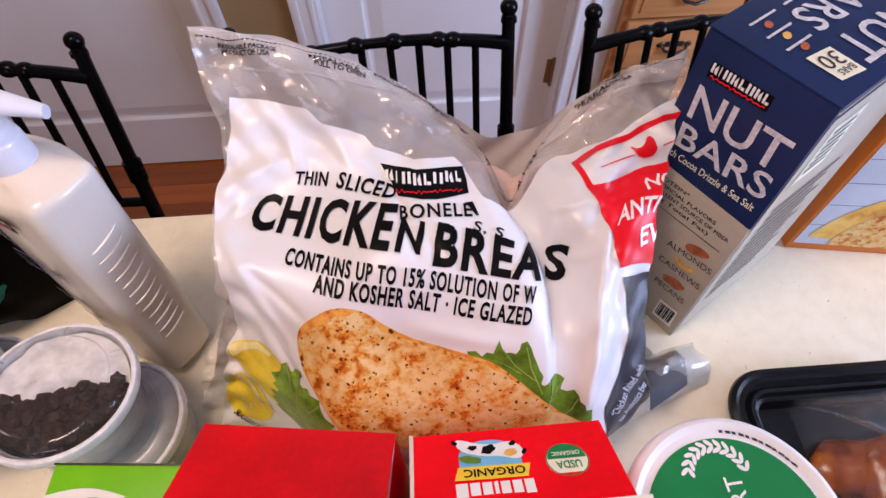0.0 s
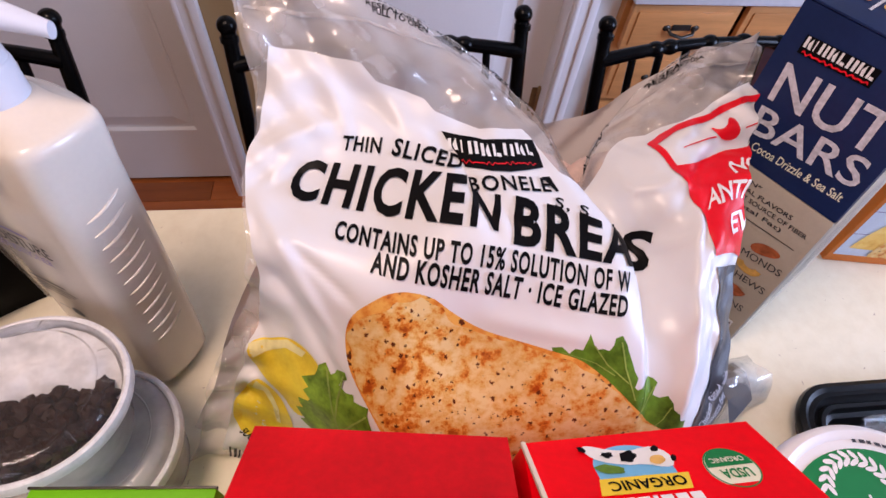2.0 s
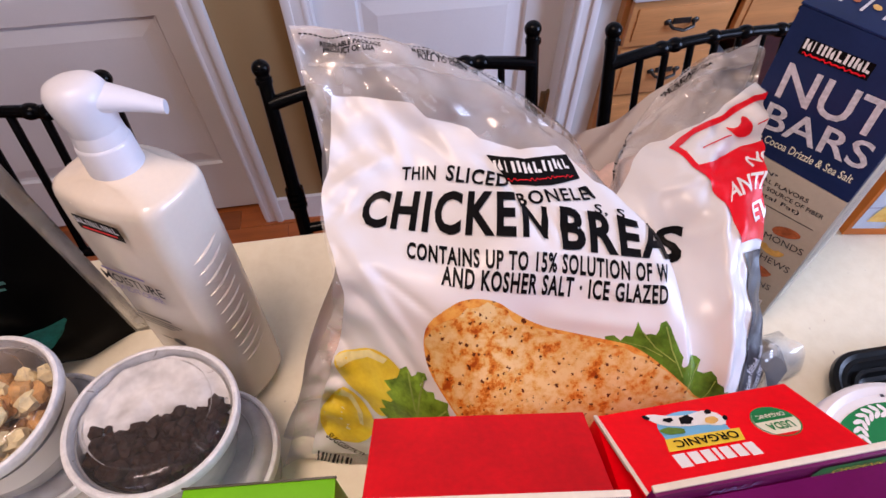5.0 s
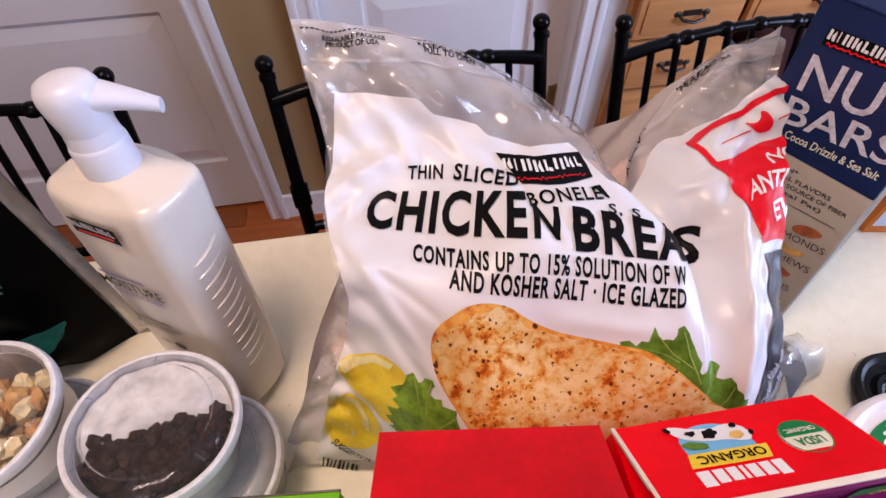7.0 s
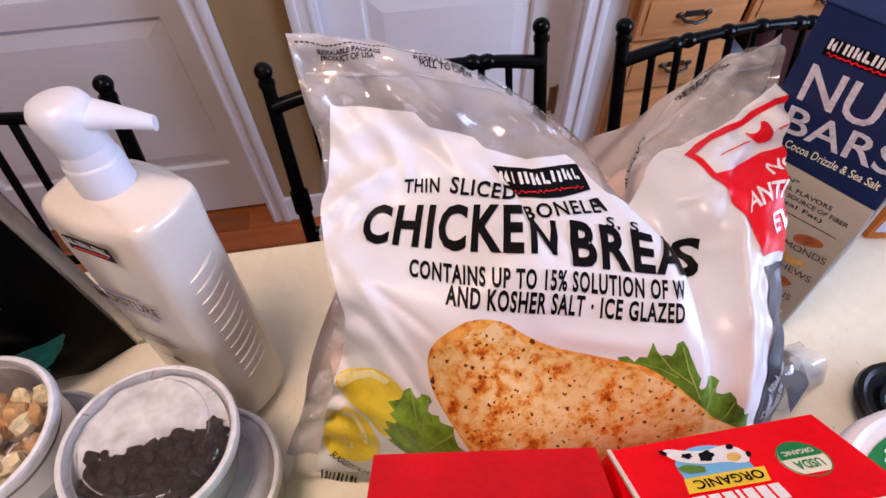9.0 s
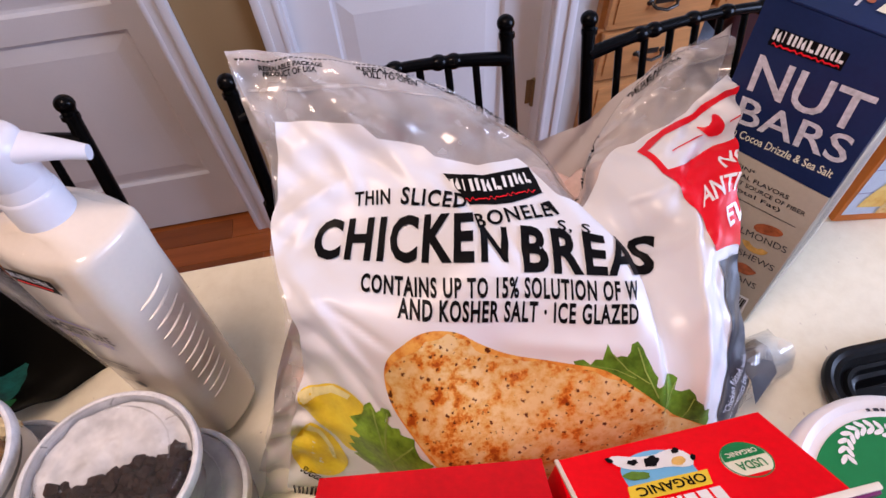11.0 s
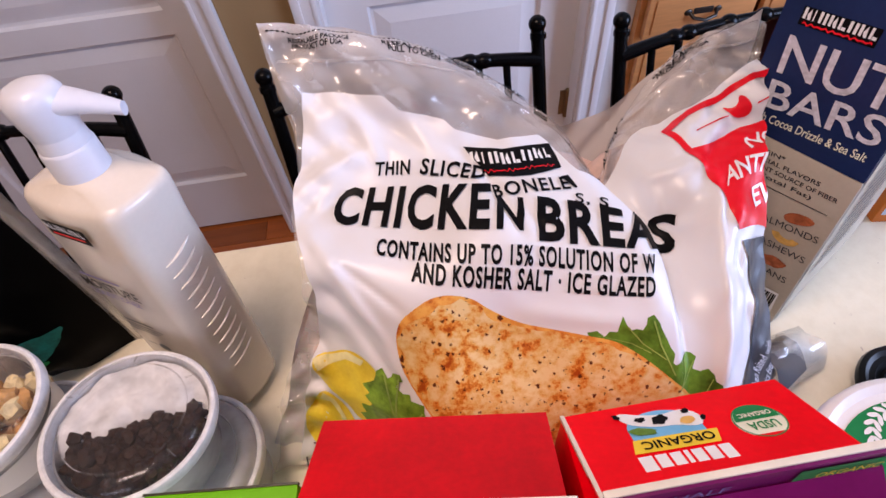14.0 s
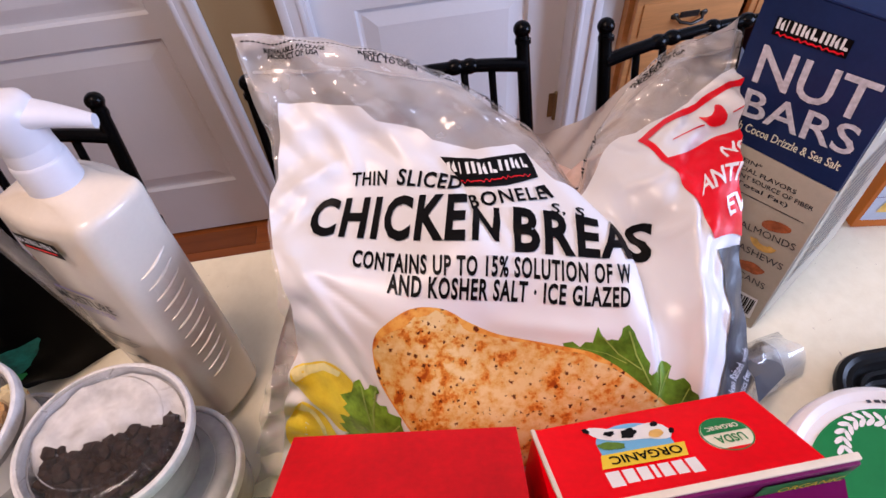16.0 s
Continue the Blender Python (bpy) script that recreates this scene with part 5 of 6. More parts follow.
part("pecan_picture", laid(sheet(oval(0.0812, 0.0713, 0.0130, 0.0062, 14, 24, 0.06)), front, 0.0008), NUT, box, "printed pecan")
code = part("barcode", laid(sheet([(0.0800, 0.010), (0.1040, 0.013), (0.1020, 0.041), (0.0800, 0.038)]), front, 0.0006), INK_WHITE, box, "barcode")
part("bar", laid(bars([(0.0818 + 0.0020 * i, 0.0145 + 0.0003 * i, 0.0009 + 0.0004 * (i % 3), 0.021, 0) for i in range(10)]), front, 0.0010), INK_BLACK, code)
side = pose(0, 0, 0, 90, 0, -90)
# beige carried up over the navy paints in the glare on this side
part("side_panel", laid(sheet([(0.003, 0.004), (BD - 0.003, 0.004), (BD - 0.003, 0.300), (0.003, 0.300)]), side, 0.0006), CARD_BEIGE, box, "beige side panel with its pale glare put into the colour")
part("side_label", laid(sheet([(0.018, 0.225), (0.060, 0.225), (0.060, 0.285), (0.018, 0.285)]), side, 0.0010), INK_CREAM, box, "pale side label with grey bars")
part("side_print", laid(bars([(0.024, 0.275 - 0.008 * i, 0.030, 0.003, 0) for i in range(6)] + [(0.02, 0.19 - 0.012 * i, 0.10 - 0.01 * (i % 3), 0.004, 0) for i in range(12)]), side, 0.0014), INK_GREY, box)
lid = pose(0, 0, BH + 0.002, 0, 0, 90)
part("lettering", laid(lettering("NUT", (-0.128, -0.041), (-0.052, -0.043), 0.030, 0.012), lid, 0.0006), INK_SILVER, box, "large pale hand-drawn capitals")
part("lettering", laid(lettering("BARS", (-0.134, -0.080), (-0.054, -0.082), 0.028, 0.012), lid, 0.0006), INK_SILVER, box, "large pale hand-drawn capitals")
tag = part("count_label", laid(sheet([(-0.045, -0.041), (-0.021, -0.044), (-0.021, -0.015), (-0.044, -0.011)]), lid, 0.0006), INK_CREAM, box, "cream count label")
part("lettering", laid(lettering("30", (-0.0425, -0.0375), (-0.0245, -0.0395), 0.0140, 0.004), lid, 0.0010), INK_GREY, tag)
part("lettering", laid(lettering("BARS", (-0.041, -0.022), (-0.026, -0.023), 0.006, 0.004), lid, 0.0010), INK_GREY, tag)
for ex, mm in ((0.052, NUT), (0.067, CASHEW), (0.083, NUT)):
    part("nut_picture", laid(sheet(oval(-0.032, -ex, 0.0045, 0.0032, 30)), lid, 0.0006), mm, box)
part("small_print", laid(bars([(-0.046, -0.058, 0.028, 0.0022, 0), (-0.046, -0.075, 0.028, 0.0022, 0), (-0.05, -0.092, 0.03, 0.0022, 0), (-0.12, -0.092, 0.06, 0.0022, 0)]), lid, 0.0006), INK_SILVER, box)

# the carton has slumped: it leans back and to one side
lean = Matrix.Rotation(-radians(BOX_TURN), 3, "Z") @ Vector((0.066, 0.122, 0))
slump = Matrix(((0.955, 0, lean.x, 0), (0, 1, lean.y, 0), (0, 0, 0.926, 0), (0, 0, 0, 1)))
for piece in {ob.data.name: ob for ob in box.children_recursive}.values():
    piece.data.transform(slump)

# ---- the pizza box behind it ----
pizza = thing("pizza_box", pose(0.495, 0.394, TABLE_Z + 0.001, -3, 0, -9), "upright orange-edged frozen pizza box with a pizza picture", "box")
PW, PH = 0.30, 0.31
part("body", block((PW, 0.036, PH), (PW / 2, 0.018, PH / 2), 0.0015), CARD_ORANGE, pizza, "orange card box")
pf = pose(0, 0, 0, 90, 0, 0)
board = part("front_picture", laid(sheet([(0.004, 0.012), (PW - 0.004, 0.012), (PW - 0.004, PH - 0.004), (0.004, PH - 0.004)]), pf, 0.0006), PIZZA_BOARD, pizza, "picture of pale blue planks")
part("plank_gap", laid(bars([(0.004, 0.012 + 0.034 * i, PW - 0.01, 0.0009, 0.03) for i in range(1, 8)]), pf, 0.0009), INK_LILAC, board)
pie = [(0.165 + 0.152 * math.cos(a), 0.012 + 0.118 * math.sin(a)) for a in [math.pi * (1 - k / 40) * 0.96 + 0.02 for k in range(41)]]
part("pizza_picture", laid(sheet([(max(0.006, min(PW - 0.006, x)), max(0.0125, y)) for x, y in pie]), pf, 0.0012), PIZZA_CRUST, pizza, "printed golden pizza crust")
part("topping_picture", laid(sheet([(0.165 + 0.125 * math.cos(a), 0.0125 + 0.092 * math.sin(a)) for a in [math.pi * (1 - k / 30) for k in range(31)]]), pf, 0.0016), MEAT, pizza, "printed melted cheese")

# ---- the conditioner bottle ----
bottle = thing("pump_bottle", pose(-0.2025, 0.3330, TABLE_Z + 0.0030, -5.5, 0.3, 0) @ pose(0, 0, 0, 0, 0, -31), "pearl white conditioner bottle with pale grey pump", "bottle")


def bottle_ring(z, w, d, r, bow=0.004, n=9):
    """A rounded oblong at height z, its long sides slightly bowed."""
    out = []
    for cx, cy, a0 in ((w - r, d - r, 0), (-w + r, d - r, 90), (-w + r, -d + r, 180), (w - r, -d + r, 270)):
        for k in range(n):
            a = radians(a0 + 90 * k / (n - 1))
            out.append([cx + r * math.cos(a), cy + r * math.sin(a)])
        # points along the next long or short side
        nx, ny = {0: (-w + r, d), 90: (-w, -d + r), 180: (w - r, -d), 270: (w, d - r)}[a0]
        x0, y0 = out[-1]
        for k in range(1, 6):
            f = k / 6
            px, py = x0 + (nx - x0) * f, y0 + (ny - y0) * f
            b = bow * math.sin(math.pi * f)
            px, py = (px, py + b * (1 if a0 == 0 else -1)) if a0 in (0, 180) else (px + 0.4 * b * (-1 if a0 == 90 else 1), py)
            out.append([px, py])
    return [(x, y, z) for x, y in out]


W0, D0 = 0.0448, 0.0285
rings = [bottle_ring(0.0, W0 - 0.008, D0 - 0.006, 0.010), bottle_ring(0.003, W0 - 0.0035, D0 - 0.0025, 0.012), bottle_ring(0.010, W0 - 0.001, D0 - 0.0005, 0.013)]
rings += [bottle_ring(0.010 + 0.228 * k / 10, W0 + 0.001 * math.sin(math.pi * k / 10), D0, 0.013) for k in range(1, 11)]
rings += [bottle_ring(0.2480, W0 - 0.0002, D0 - 0.0002, 0.0130), bottle_ring(0.2530, W0 - 0.0008, D0 - 0.0008, 0.0130), bottle_ring(0.2562, W0 - 0.0022, D0 - 0.0022, 0.0125), bottle_ring(0.2580, W0 - 0.0048, D0 - 0.0045, 0.0120),
          bottle_ring(0.2598, W0 - 0.0100, D0 - 0.0070, 0.0125, 0.003), bottle_ring(0.2628, W0 - 0.0190, D0 - 0.0100, 0.0130, 0.002), bottle_ring(0.2655, W0 - 0.0275, D0 - 0.0108, 0.0150, 0.0)]
rings = [[(x + 0.003 * s, y + 0.001 * s, z - 0.006 * s) for x, y, z in ring] for ring, s in zip(rings, [max(0.0, min(1.0, (r[0][2] - 0.215) / 0.045)) for r in rings])]
part("body", loft(rings), BOTTLE, bottle, "pearl white plastic body")
for s in (-1, 1):
    for i in range(12):
        z = 0.197 - 0.0118 * i
        part("grip_ridge", tube([(s * (W0 + 0.0012 + 0.0012 * math.sin(math.pi * k / 8)), -0.017 + 0.003 + 0.0268 * k / 8, z - 0.0028 + 0.0075 * (k / 8) ** 1.6) for k in range(9)], [0.0003 + 0.0011 * math.sin(math.pi * k / 8) ** 0.5 for k in range(9)], 8), BOTTLE, bottle)
NECK = Matrix.Translation((0.0015, 0.0005, -0.0095))
part("collar", laid(lathe([(0.0, 0.265), (0.0168, 0.265), (0.0171, 0.267), (0.0166, 0.287), (0.0160, 0.2890), (0.0154, 0.2895), (0.0154, 0.2915), (0.0145, 0.301), (0.0, 0.301)], 48), NECK, 0), PUMP, bottle, "grey ribbed pump collar")
head = [(0.0, 0.2955), (0.0140, 0.2955), (0.0148, 0.2980), (0.0166, 0.3110), (0.0172, 0.3180), (0.0168, 0.3225), (0.0145, 0.3268), (0.0095, 0.3292), (0.0, 0.3300)]
part("pump_head", laid(lathe(head, 40), NECK, 0), PUMP, bottle, "pale pump head")
aim = radians(31 + 2)
spout = []
for k in range(13):
    f = k / 12
    x = 0.0015 + 0.0425 * f
    z = 0.3180 - 0.0015 * f - 0.011 * f ** 1.7
    hw, hh = 0.0162 - 0.0112 * f ** 0.7, 0.0116 - 0.0074 * f ** 0.6
    spout.append([(math.cos(aim) * x - math.sin(aim) * hw * math.cos(a), math.sin(aim) * x + math.cos(aim) * hw * math.cos(a), z + hh * math.sin(a)) for a in [2 * math.pi * j / 20 for j in range(20)]])
part("spout", laid(loft(spout), NECK, 0), PUMP, bottle, "curved pump spout")
bf = pose(W0, -D0 - 0.0035, 0, 90, 0, 0)
lab = part("brand_patch", laid(sheet([(-0.061, 0.2265), (-0.0225, 0.2265), (-0.0225, 0.2400), (-0.061, 0.2400)]), bf, 0.0012), INK_BLACK, bottle, "black and red brand patch")
for bm in broken_bars([(-0.0595 + 0.0045 * i, 0.2330, 0.0036) for i in range(8)], 0.0055):
    part("brand_bar", laid(bm, bf, 0.0016), INK_SILVER, lab)
part("brand_swash", laid(bars([(-0.057, 0.2285, 0.030, 0.0018, 0.03)]), bf, 0.0016), INK_RED, lab)
part("lettering", laid(bars([(-0.072, 0.1815, 0.040, 0.0022, 0)]), bf, 0.0012), INK_LILAC, bottle)
part("lettering", laid(lettering("MOISTURE", (-0.076, 0.1675), (-0.0205, 0.1675), 0.0105, 0.006), bf, 0.0012), INK_BLACK, bottle, "thin black capitals")
part("lettering", laid(lettering("CONDITIONER", (-0.075, 0.1585), (-0.0245, 0.1585), 0.0068, 0.004), bf, 0.0012), INK_LILAC, bottle, "thin lilac capitals")
part("small_print", laid(bars([(-0.068, 0.1285, 0.034, 0.0020, 0), (-0.070, 0.1240, 0.044, 0.0013, 0), (-0.066, 0.1205, 0.036, 0.0013, 0), (-0.066, 0.1170, 0.030, 0.0013, 0), (-0.058, 0.0985, 0.010, 0.0016, 0)]), bf, 0.0012), INK_GREY, bottle)
part("mark", laid(sheet(oval(-0.040, 0.099, 0.006, 0.0045)), bf, 0.0012), INK_GREY, bottle)

# ---- the black pouch ----
pouch = thing("snack_pouch", pose(-0.412, 0.385, TABLE_Z, 0, 0, 4), "standing black foil pouch with teal print", "pouch")


def pillow(w, h, t, rim, n=28, m=36):
    """A stand-up pouch: full at the foot, flat at the sides and top."""
    bm = bmesh.new()
    faces = []
    for s in (-1, 1):
        g = []
        for i in range(n + 1):
            row = []
            for j in range(m + 1):
                x, z = -1 + 2 * i / n, j / m
                full = max(0.0, 1 - (abs(x) / rim) ** 3) * (1 - z ** 2.2) ** 0.8 * (0.55 + 0.45 * min(1, z * 9))
                crease = 0.0035 * math.sin(13 * x + 21 * z) * full + 0.002 * math.sin(31 * z - 9 * x) * full
                row.append(bm.verts.new((x * w / 2, s * (t / 2 * full + 0.0008) + crease * s, z * h)))
            g.append(row)
        faces.append(g)
        for i in range(n):
            for j in range(m):
                bm.faces.new((g[i][j], g[i + 1][j], g[i + 1][j + 1], g[i][j + 1]))
    a, b = faces
    edge = [(i, 0) for i in range(n)] + [(n, j) for j in range(m)] + [(i, m) for i in range(n, 0, -1)] + [(0, j) for j in range(m, 0, -1)]
    for p, q in zip(edge, edge[1:] + edge[:1]):
        bm.faces.new((a[p[0]][p[1]], b[p[0]][p[1]], b[q[0]][q[1]], a[q[0]][q[1]]))
    return bm


part("body", pillow(0.205, 0.335, 0.085, 0.97), BLACK_POUCH, pouch, "black foil front and back")
for s in (-1, 1):
    part("side_seal", block((0.016, 0.0025, 0.335), (s * 0.1095, 0, 0.1675), 0.001), FILM, pouch, "smoky clear side seal")
for cx, cz, rx, rz, a in ((0.034, 0.068, 0.044, 0.017, 12), (0.022, 0.055, 0.03, 0.011, -10)):
    bm = sheet(oval(cx, cz, rx, rz, a, 30, 0.06))
    cut_fine(bm, 0.006)
    for v in bm.verts:
        x, z = v.co.x / 0.1025, v.co.y / 0.335
        full = max(0.0, 1 - (abs(x) / 0.97) ** 3) * (1 - z ** 2.2) ** 0.8 * (0.55 + 0.45 * min(1, z * 9))
        v.co = (v.co.x, -(0.0425 * full + 0.0008) - 0.0036 - (0.0004 if rx < 0.04 else 0), v.co.y)
    part("teal_print", bm, INK_TEAL if rx > 0.04 else INK_GREEN, pouch, "teal printed leaf shape")
part("teal_letters", laid(bars([(0.068, 0.164, 0.018, 0.004, 0.05), (0.070, 0.157, 0.012, 0.003, 0.05)]), pose(0, -0.044, 0, 90, 0, 0)), INK_TEAL, pouch)

# ---- the clear tubs ----
def clear_tub(m, label, cover=None):
    """A round deli tub with a frosted rim and a clear lid with a raised ring."""
    cover = cover or LID_CLEAR
    t = thing("clear_tub", m, label, "tub", "clear round tubs")
    part("wall", lathe([(0.0, 0.0006), (0.043, 0.0006), (0.0455, 0.003), (0.0515, 0.058), (0.0500, 0.058), (0.0440, 0.004), (0.0, 0.002)], 56), TUB_CLEAR, t, "clear tapered wall")
    part("rim", lathe([(0.0515, 0.0545), (0.0560, 0.0550), (0.0574, 0.0575), (0.0576, 0.0635), (0.0566, 0.0660), (0.0548, 0.0668), (0.0532, 0.0660), (0.0524, 0.0640), (0.0515, 0.0580)], 72), RIM_WHITE, t, "frosted white lid rim")
    lid = part("lid", lathe([(0.0528, 0.0645), (0.0518, 0.0690), (0.0492, 0.0722), (0.0450, 0.0738), (0.0415, 0.0742), (0.0400, 0.0734), (0.0392, 0.0726), (0.0, 0.0722)], 72), cover, t, "clear plastic lid")
    part("lid_ring", lathe([(0.0402, 0.0736), (0.0410, 0.0748), (0.0404, 0.0752), (0.0396, 0.0744)], 72), cover, lid)
    for a in (15, 75, 135, 195, 250, 300, 345):
        c, s = math.cos(radians(a)), math.sin(radians(a))
        part("lid_rib", tube([(0.043 * c, 0.043 * s, 0.0744), (0.0505 * c, 0.0505 * s, 0.0710)], 0.0005, 6), cover, lid)
    return t


def fill(name, m, kinds, count, label, category, seed, where, size):
    """Loose pieces in a tub, each a part."""
    f = thing(name, m, label, category)
    rnd = random.Random(seed)
    shapes = []
    for k in range(6):
        bm = ball(size, (0, 0, 0), (1.0, 0.8 + 0.3 * rnd.random(), 0.7 + 0.3 * rnd.random()), 0.55, 2, seed + 3.3 * k)
        me = bpy.data.meshes.new("piece")
        bm.to_mesh(me)
        bm.free()
        me.materials.append(kinds[k % len(kinds)][1])
        shapes.append((kinds[k % len(kinds)][0], me))
    for i in range(count):
        nm, me = shapes[i % 6]
        ob = new(nm, me)
        ob.parent = f
        ob.matrix_local = pose(*where(rnd), 360 * rnd.random(), 360 * rnd.random(), 360 * rnd.random())
    return f


TUB_A, TUB_B = (-0.206, 0.231), (-0.338, 0.262)
TUB_TOP = pose(-0.2195, 0.2328, TABLE_Z + 0.0695, -5.2, 6.1, 0)
clear_tub(TUB_TOP @ pose(0, 0, 0, 0, 0, 20), "clear tub of dark chocolate pieces stacked on another")
clear_tub(pose(TUB_A[0] + 0.006, TUB_A[1] - 0.004, TABLE_Z, 0, 0, 70), "frosted round tub standing under another tub", LID_FROST)
clear_tub(pose(*TUB_B, TABLE_Z + 0.072, 0, 0, 40), "clear tub of golden granola stacked on another")
clear_tub(pose(TUB_B[0] + 0.006, TUB_B[1], TABLE_Z, 0, 0, 10), "frosted round tub standing under another tub", LID_FROST)


def near_half(rnd):
    a, r = radians(180 + 180 * rnd.random()), 0.0465 * math.sqrt(rnd.random())
    x, y = r * math.cos(a), r * math.sin(a)
    return x, y + 0.004, 0.044 + 0.013 * rnd.random() + 0.003 * math.sin(160 * x)


choc = fill("chocolate_pieces", TUB_TOP @ pose(0, 0, 0, 0, 0, 10), [("chocolate_piece", CHOC)], 290, "dark chocolate clusters heaped in the clear tub", "chocolate", 3, near_half, 0.0052)
bed = [(0.0480 * math.cos(radians(180 + 6 * k)), 0.0480 * math.sin(radians(180 + 6 * k)) + 0.003) for k in range(31)]
part("chocolate_bed", loft([[(0.90 * x, 0.90 * y, 0.006) for x, y in bed], [(x, y, 0.046) for x, y in bed]]), CHOC, choc, "dark mass of chocolate below the loose pieces")
# pale filler added to lighten the lower tub; its real contents are unknown
fill("coconut_chips", pose(TUB_A[0] + 0.006, TUB_A[1] - 0.004, TABLE_Z), [("coconut_chip", PAPER)], 70, "assumed pale filler pieces in the lower tub", "coconut", 8, lambda r: (0.036 * (2 * r.random() - 1), 0.034 * (2 * r.random() - 1), 0.012 + 0.035 * r.random()), 0.007)
fill("granola_pieces", pose(*TUB_B, TABLE_Z + 0.072), [("granola_piece", GRANOLA), ("granola_piece", GRANOLA), ("coconut_chip", COCONUT)], 90, "golden granola with pale coconut chips in the tub", "granola", 5,
     lambda r: (0.034 * (2 * r.random() - 1), 0.034 * (2 * r.random() - 1), 0.016 + 0.042 * r.random()), 0.0085)
fill("granola_pieces", pose(TUB_B[0] + 0.006, TUB_B[1], TABLE_Z), [("granola_piece", GRANOLA)], 50, "golden granola in the lower tub", "granola", 6,
     lambda r: (0.034 * (2 * r.random() - 1), 0.034 * (2 * r.random() - 1), 0.012 + 0.035 * r.random()), 0.0085)
# added pale sheet for the reflection and condensation on the upper tub's lid
glare_sheet = bmesh.new()
pts = []
for i in range(15):
    for j in range(25):
        r, a = 0.0500 * i / 14, radians(-8 + 196 * j / 24)
        x, y = r * math.cos(a), r * math.sin(a)
        pts.append(glare_sheet.verts.new((x, y, 0.0600 + 0.0040 * noise.noise(Vector((70 * x, 70 * y, 0.3))) + 0.0020 * noise.noise(Vector((190 * x, 190 * y, 1.3))) - 0.010 * smooth(np.array((0.012 - y) / 0.02)))))
for i in range(14):
    for j in range(24):
        glare_sheet.faces.new((pts[i * 25 + j], pts[(i + 1) * 25 + j], pts[(i + 1) * 25 + j + 1], pts[i * 25 + j + 1]))
bmesh.ops.remove_doubles(glare_sheet, verts=glare_sheet.verts[:], dist=1e-5)
paper = part("liner_paper", glare_sheet, PAPER)
paper.matrix_world = TUB_TOP @ pose(0, 0, 0, 0, 0, 10)
tagged(paper, "added pale sheet for the clear lid's reflection and condensation", "paper")
lab2 = part("tub_label", lathe([(0.0484, 0.020), (0.0513, 0.046)], 56), PRINT_WHITE)
lab2.matrix_world = pose(*TUB_B, TABLE_Z + 0.072)
tagged(lab2, "white paper label wrapped round the granola tub", "label")

# ---- the lime green box ----
lime = thing("tea_box", pose(-0.127, 0.1445, TABLE_Z, 0, 0, -4.5), "small lime green and white card box", "box")
part("body", block((0.088, 0.052, 0.175), (0, 0, 0.0875), 0.0015), INK_LIME, lime)
part("top_lip", block((0.0885, 0.0012, 0.003), (0, 0.0262, 0.1745)), DARK_PULL, lime, "dark cut edge")
lt = pose(0, 0, 0.175)
white = [(-0.0435, -0.0255), (0.0435, -0.0255), (0.0435, 0.0045)] + [(0.0435 - 0.087 * k / 16, 0.0085 + 0.0035 * math.sin(2.0 * math.pi * k / 16 + 3.4)) for k in range(17)]
top = part("wave_panel", laid(sheet(white), lt, 0.0006), INK_WHITE, lime, "white wavy top panel")
logo = part("leaf_logo", laid(sheet(oval(-0.014, -0.006, 0.0215, 0.0125, 5)), lt, 0.0010), INK_GREEN, lime, "dark green oval logo")
part("logo_bar", laid(bars([(-0.027 + 0.0055 * i, -0.0075, 0.0040, 0.0055, 0) for i in range(5)]), lt, 0.0014), INK_WHITE, logo)
part("leaf", laid(sheet(leaf_outline(0.004, 0.004, 0.012, 0.0025, 14, 3)), lt, 0.0012), INK_LIME, logo)

# ---- the yogurt tub ----
YC = (0.2545, 0.1045)
yog = thing("yogurt_tub", pose(*YC, TABLE_Z), "white plastic yogurt tub with a green printed lid", "tub")
part("body", lathe([(0, 0.001), (0.050, 0.001), (0.052, 0.003), (0.062, 0.168), (0.064, 0.170), (0, 0.170)], 64), TUB_WHITE, yog)
part("lid", lathe([(0.0645, 0.164), (0.0675, 0.165), (0.0680, 0.168), (0.0675, 0.1765), (0.0660, 0.1790), (0.0635, 0.1800), (0.0610, 0.1790), (0.0590, 0.1770), (0.0, 0.1770)], 80), TUB_WHITE, yog, "white snap lid")
yl = pose(0, 0, 0.177) @ Matrix.Diagonal((1.05, 1.05, 1, 1))
disc = part("lid_print", laid(sheet(oval(0, -0.001, 0.0525, 0.0525, 0, 64)), yl, 0.0006), INK_GREEN, yog, "green printed lid disc")
for k in range(11):
    a = radians(166 - 15 * k)
    for side_, rr in ((1, 0.0198), (-1, 0.0160)):
        part("wreath_leaf", laid(sheet(oval(-0.003 + rr * math.cos(a), 0.0290 + rr * math.sin(a), 0.0032, 0.0013, math.degrees(a) + 90 - side_ * 38, 12)), yl, 0.0010), INK_WHITE, disc)
part("lettering", laid(lettering("YOGURT", (0.0130, -0.0260), (0.0095, 0.0295), 0.0105, 0.004), yl, 0.0010), INK_WHITE, disc, "white capitals on green")
part("small_print", laid(bars([(0.030, -0.010, 0.0022, 0.016, 0)]), yl, 0.0010), INK_SILVER, disc)
part("date_print", laid(bars([(0.0546 * math.cos(radians(84 - 4.2 * i)), 0.0546 * math.sin(radians(84 - 4.2 * i)), 0.0022 + 0.0008 * (i % 2), 0.0018, radians(-6 - 4.2 * i)) for i in range(12)]), yl, 0.0008), INK_GREY, yog)

# ---- the roast chicken tray ----
tray = thing("food_tray", pose(0.470, 0.140, TABLE_Z), "black plastic tray with a clear dome holding roast chicken", "tray")


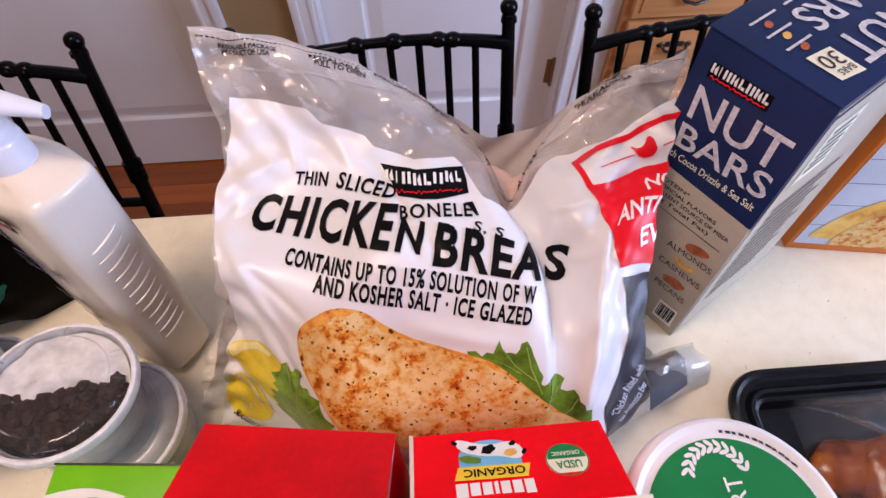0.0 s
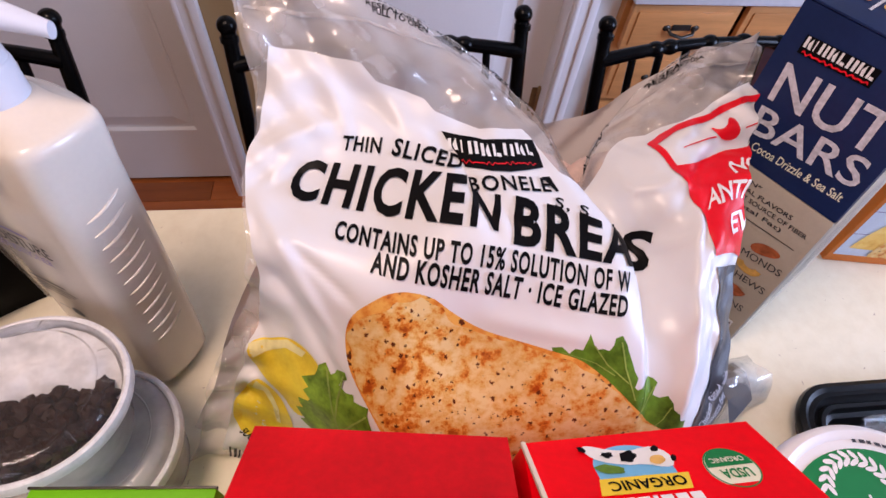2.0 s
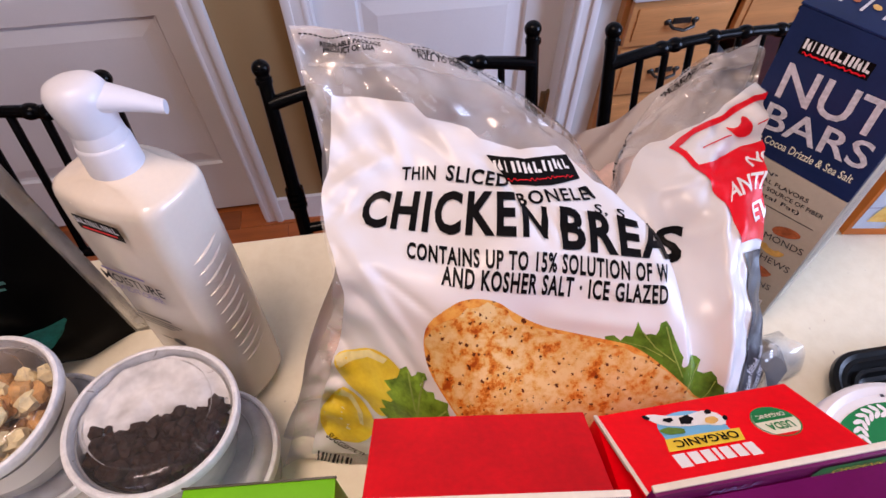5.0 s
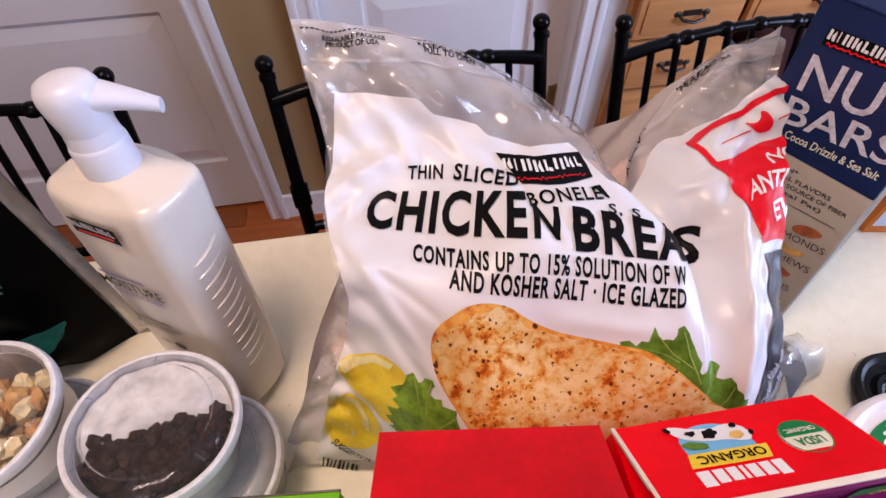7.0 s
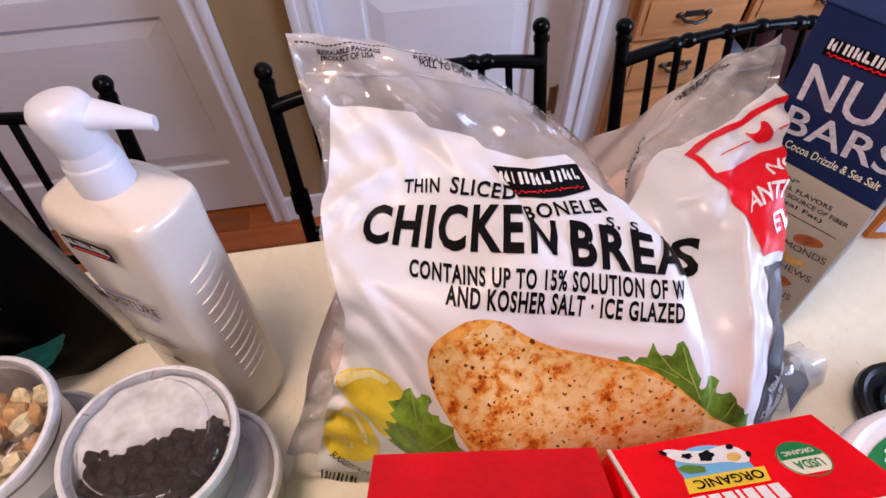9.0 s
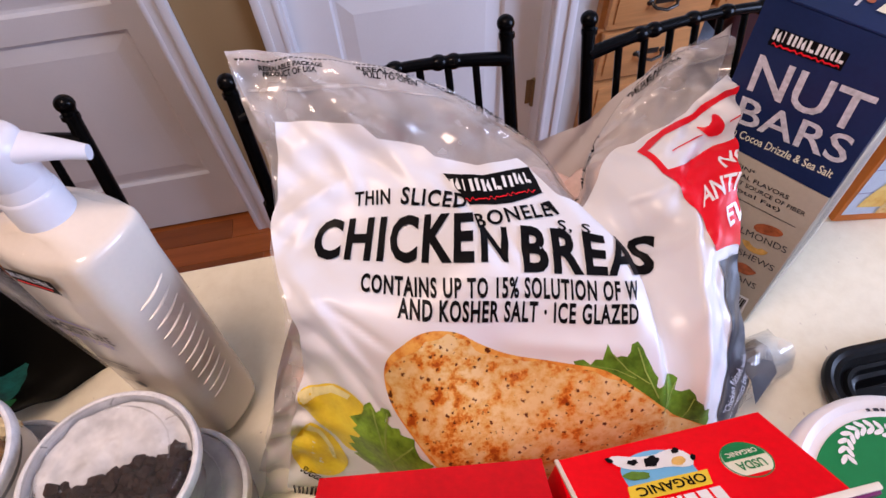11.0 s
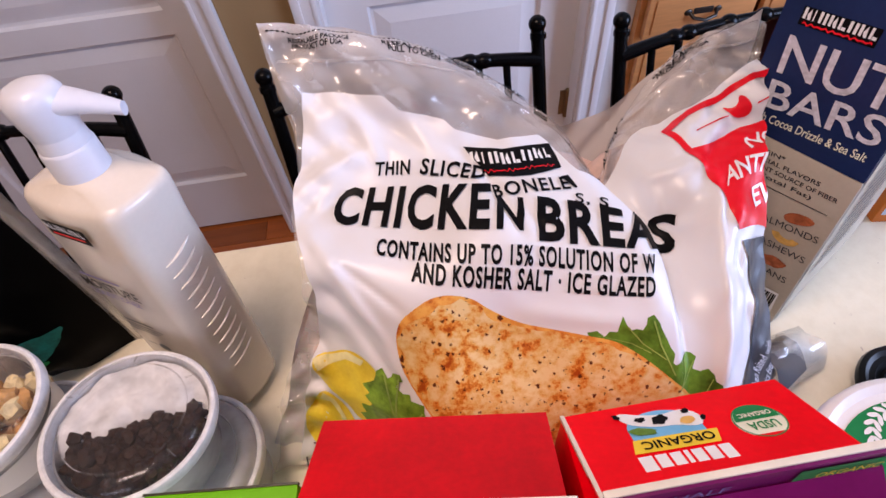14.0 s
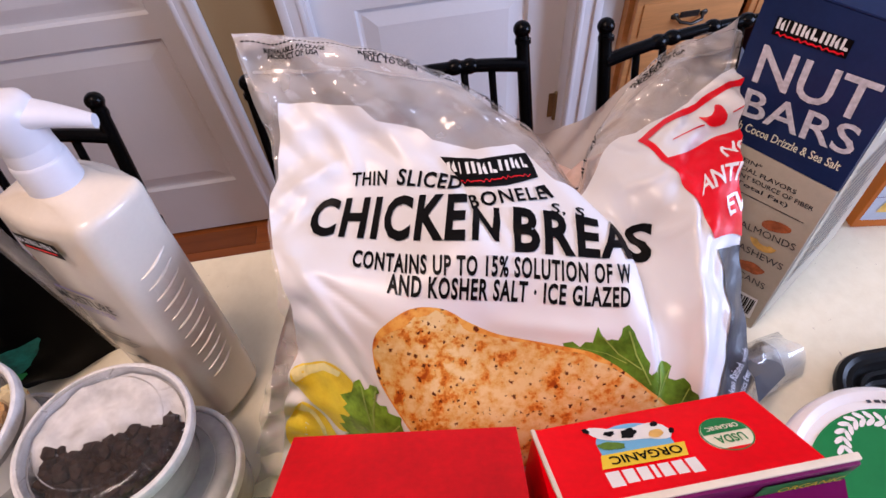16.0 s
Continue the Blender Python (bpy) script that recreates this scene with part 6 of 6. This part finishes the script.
def round_rect(w, d, r, z, n=10):
    out = []
    for cx, cy, a0 in ((w - r, d - r, 0), (-w + r, d - r, 90), (-w + r, -d + r, 180), (w - r, -d + r, 270)):
        out += [(cx + r * math.cos(radians(a0 + 90 * k / (n - 1))), cy + r * math.sin(radians(a0 + 90 * k / (n - 1))), z) for k in range(n)]
    return out


def tray_ring(i, z):
    return round_rect(0.118 - i, 0.105 - i, max(0.006, 0.042 - i), z)


part("base", loft([tray_ring(0.018, 0.001), tray_ring(0.012, 0.006), tray_ring(0.008, 0.022), tray_ring(0.001, 0.024), tray_ring(0.0, 0.027), tray_ring(0.001, 0.031), tray_ring(0.005, 0.033), tray_ring(0.009, 0.030), tray_ring(0.013, 0.031), tray_ring(0.016, 0.027), tray_ring(0.030, 0.022), tray_ring(0.034, 0.006), tray_ring(0.04, 0.004)]), BLACK_TRAY, tray, "glossy black tray with stepped rim")
part("inner_step", loft([tray_ring(0.0185, 0.0262), tray_ring(0.0200, 0.0300), tray_ring(0.0235, 0.0300), tray_ring(0.0260, 0.0235)], caps=False), BLACK_TRAY, tray)
cover = []
for i, z in ((0.030, 0.030), (0.031, 0.036), (0.036, 0.050), (0.046, 0.066), (0.060, 0.077), (0.078, 0.083), (0.096, 0.085)):
    ring = tray_ring(i, z)
    cover.append([(x + 0.022 + 0.003 * math.sin(9 * k), y - 0.004 + 0.003 * math.cos(7 * k), zz + 0.002 * math.sin(5 * k + 60 * i)) for k, (x, y, zz) in enumerate(ring)])
part("dome", loft(cover), DOME, tray, "clear crinkled plastic dome")
roast = thing("roast_chicken", pose(0.490, 0.120, TABLE_Z + 0.012), "glossy brown roast chicken in the black tray", "chicken")
part("breast", ball(0.058, (0.008, 0.004, 0.034), (1.20, 1.0, 0.66), 0.2, 4, 1.0), ROAST, roast)
part("drumstick", ball(0.030, (-0.052, 0.030, 0.024), (1.3, 0.8, 0.75), 0.25, 3, 4.0), ROAST, roast)
part("drumstick", ball(0.030, (0.050, 0.036, 0.024), (1.2, 0.9, 0.8), 0.25, 3, 6.0), ROAST, roast)
part("wing", ball(0.022, (-0.058, -0.035, 0.022), (1.3, 0.8, 0.8), 0.3, 3, 8.0), ROAST, roast)

# ---- the floor's boards ----
PLANKS = []
for k, length in enumerate((0.62, 0.80, 0.95)):
    bm = block((length - 0.0015, 0.0815, 0.004), (0, 0, -0.002), 0.0008, seg=1)
    me = bpy.data.meshes.new("floorboard")
    bm.to_mesh(me)
    bm.free()
    me.materials.append(OAK_FLOOR)
    PLANKS.append((length, me))
floor = bpy.data.objects["floor"]
rnd = random.Random(11)
for r in range(17):
    x, y = -1.75 - 0.5 * rnd.random(), 0.02 + 0.083 * r
    while x < 0.62:
        length, me = PLANKS[rnd.randrange(3)]
        ob = new("floorboard", me)
        ob.parent = floor
        ob.location = (x + length / 2, y, 0)
        x += length
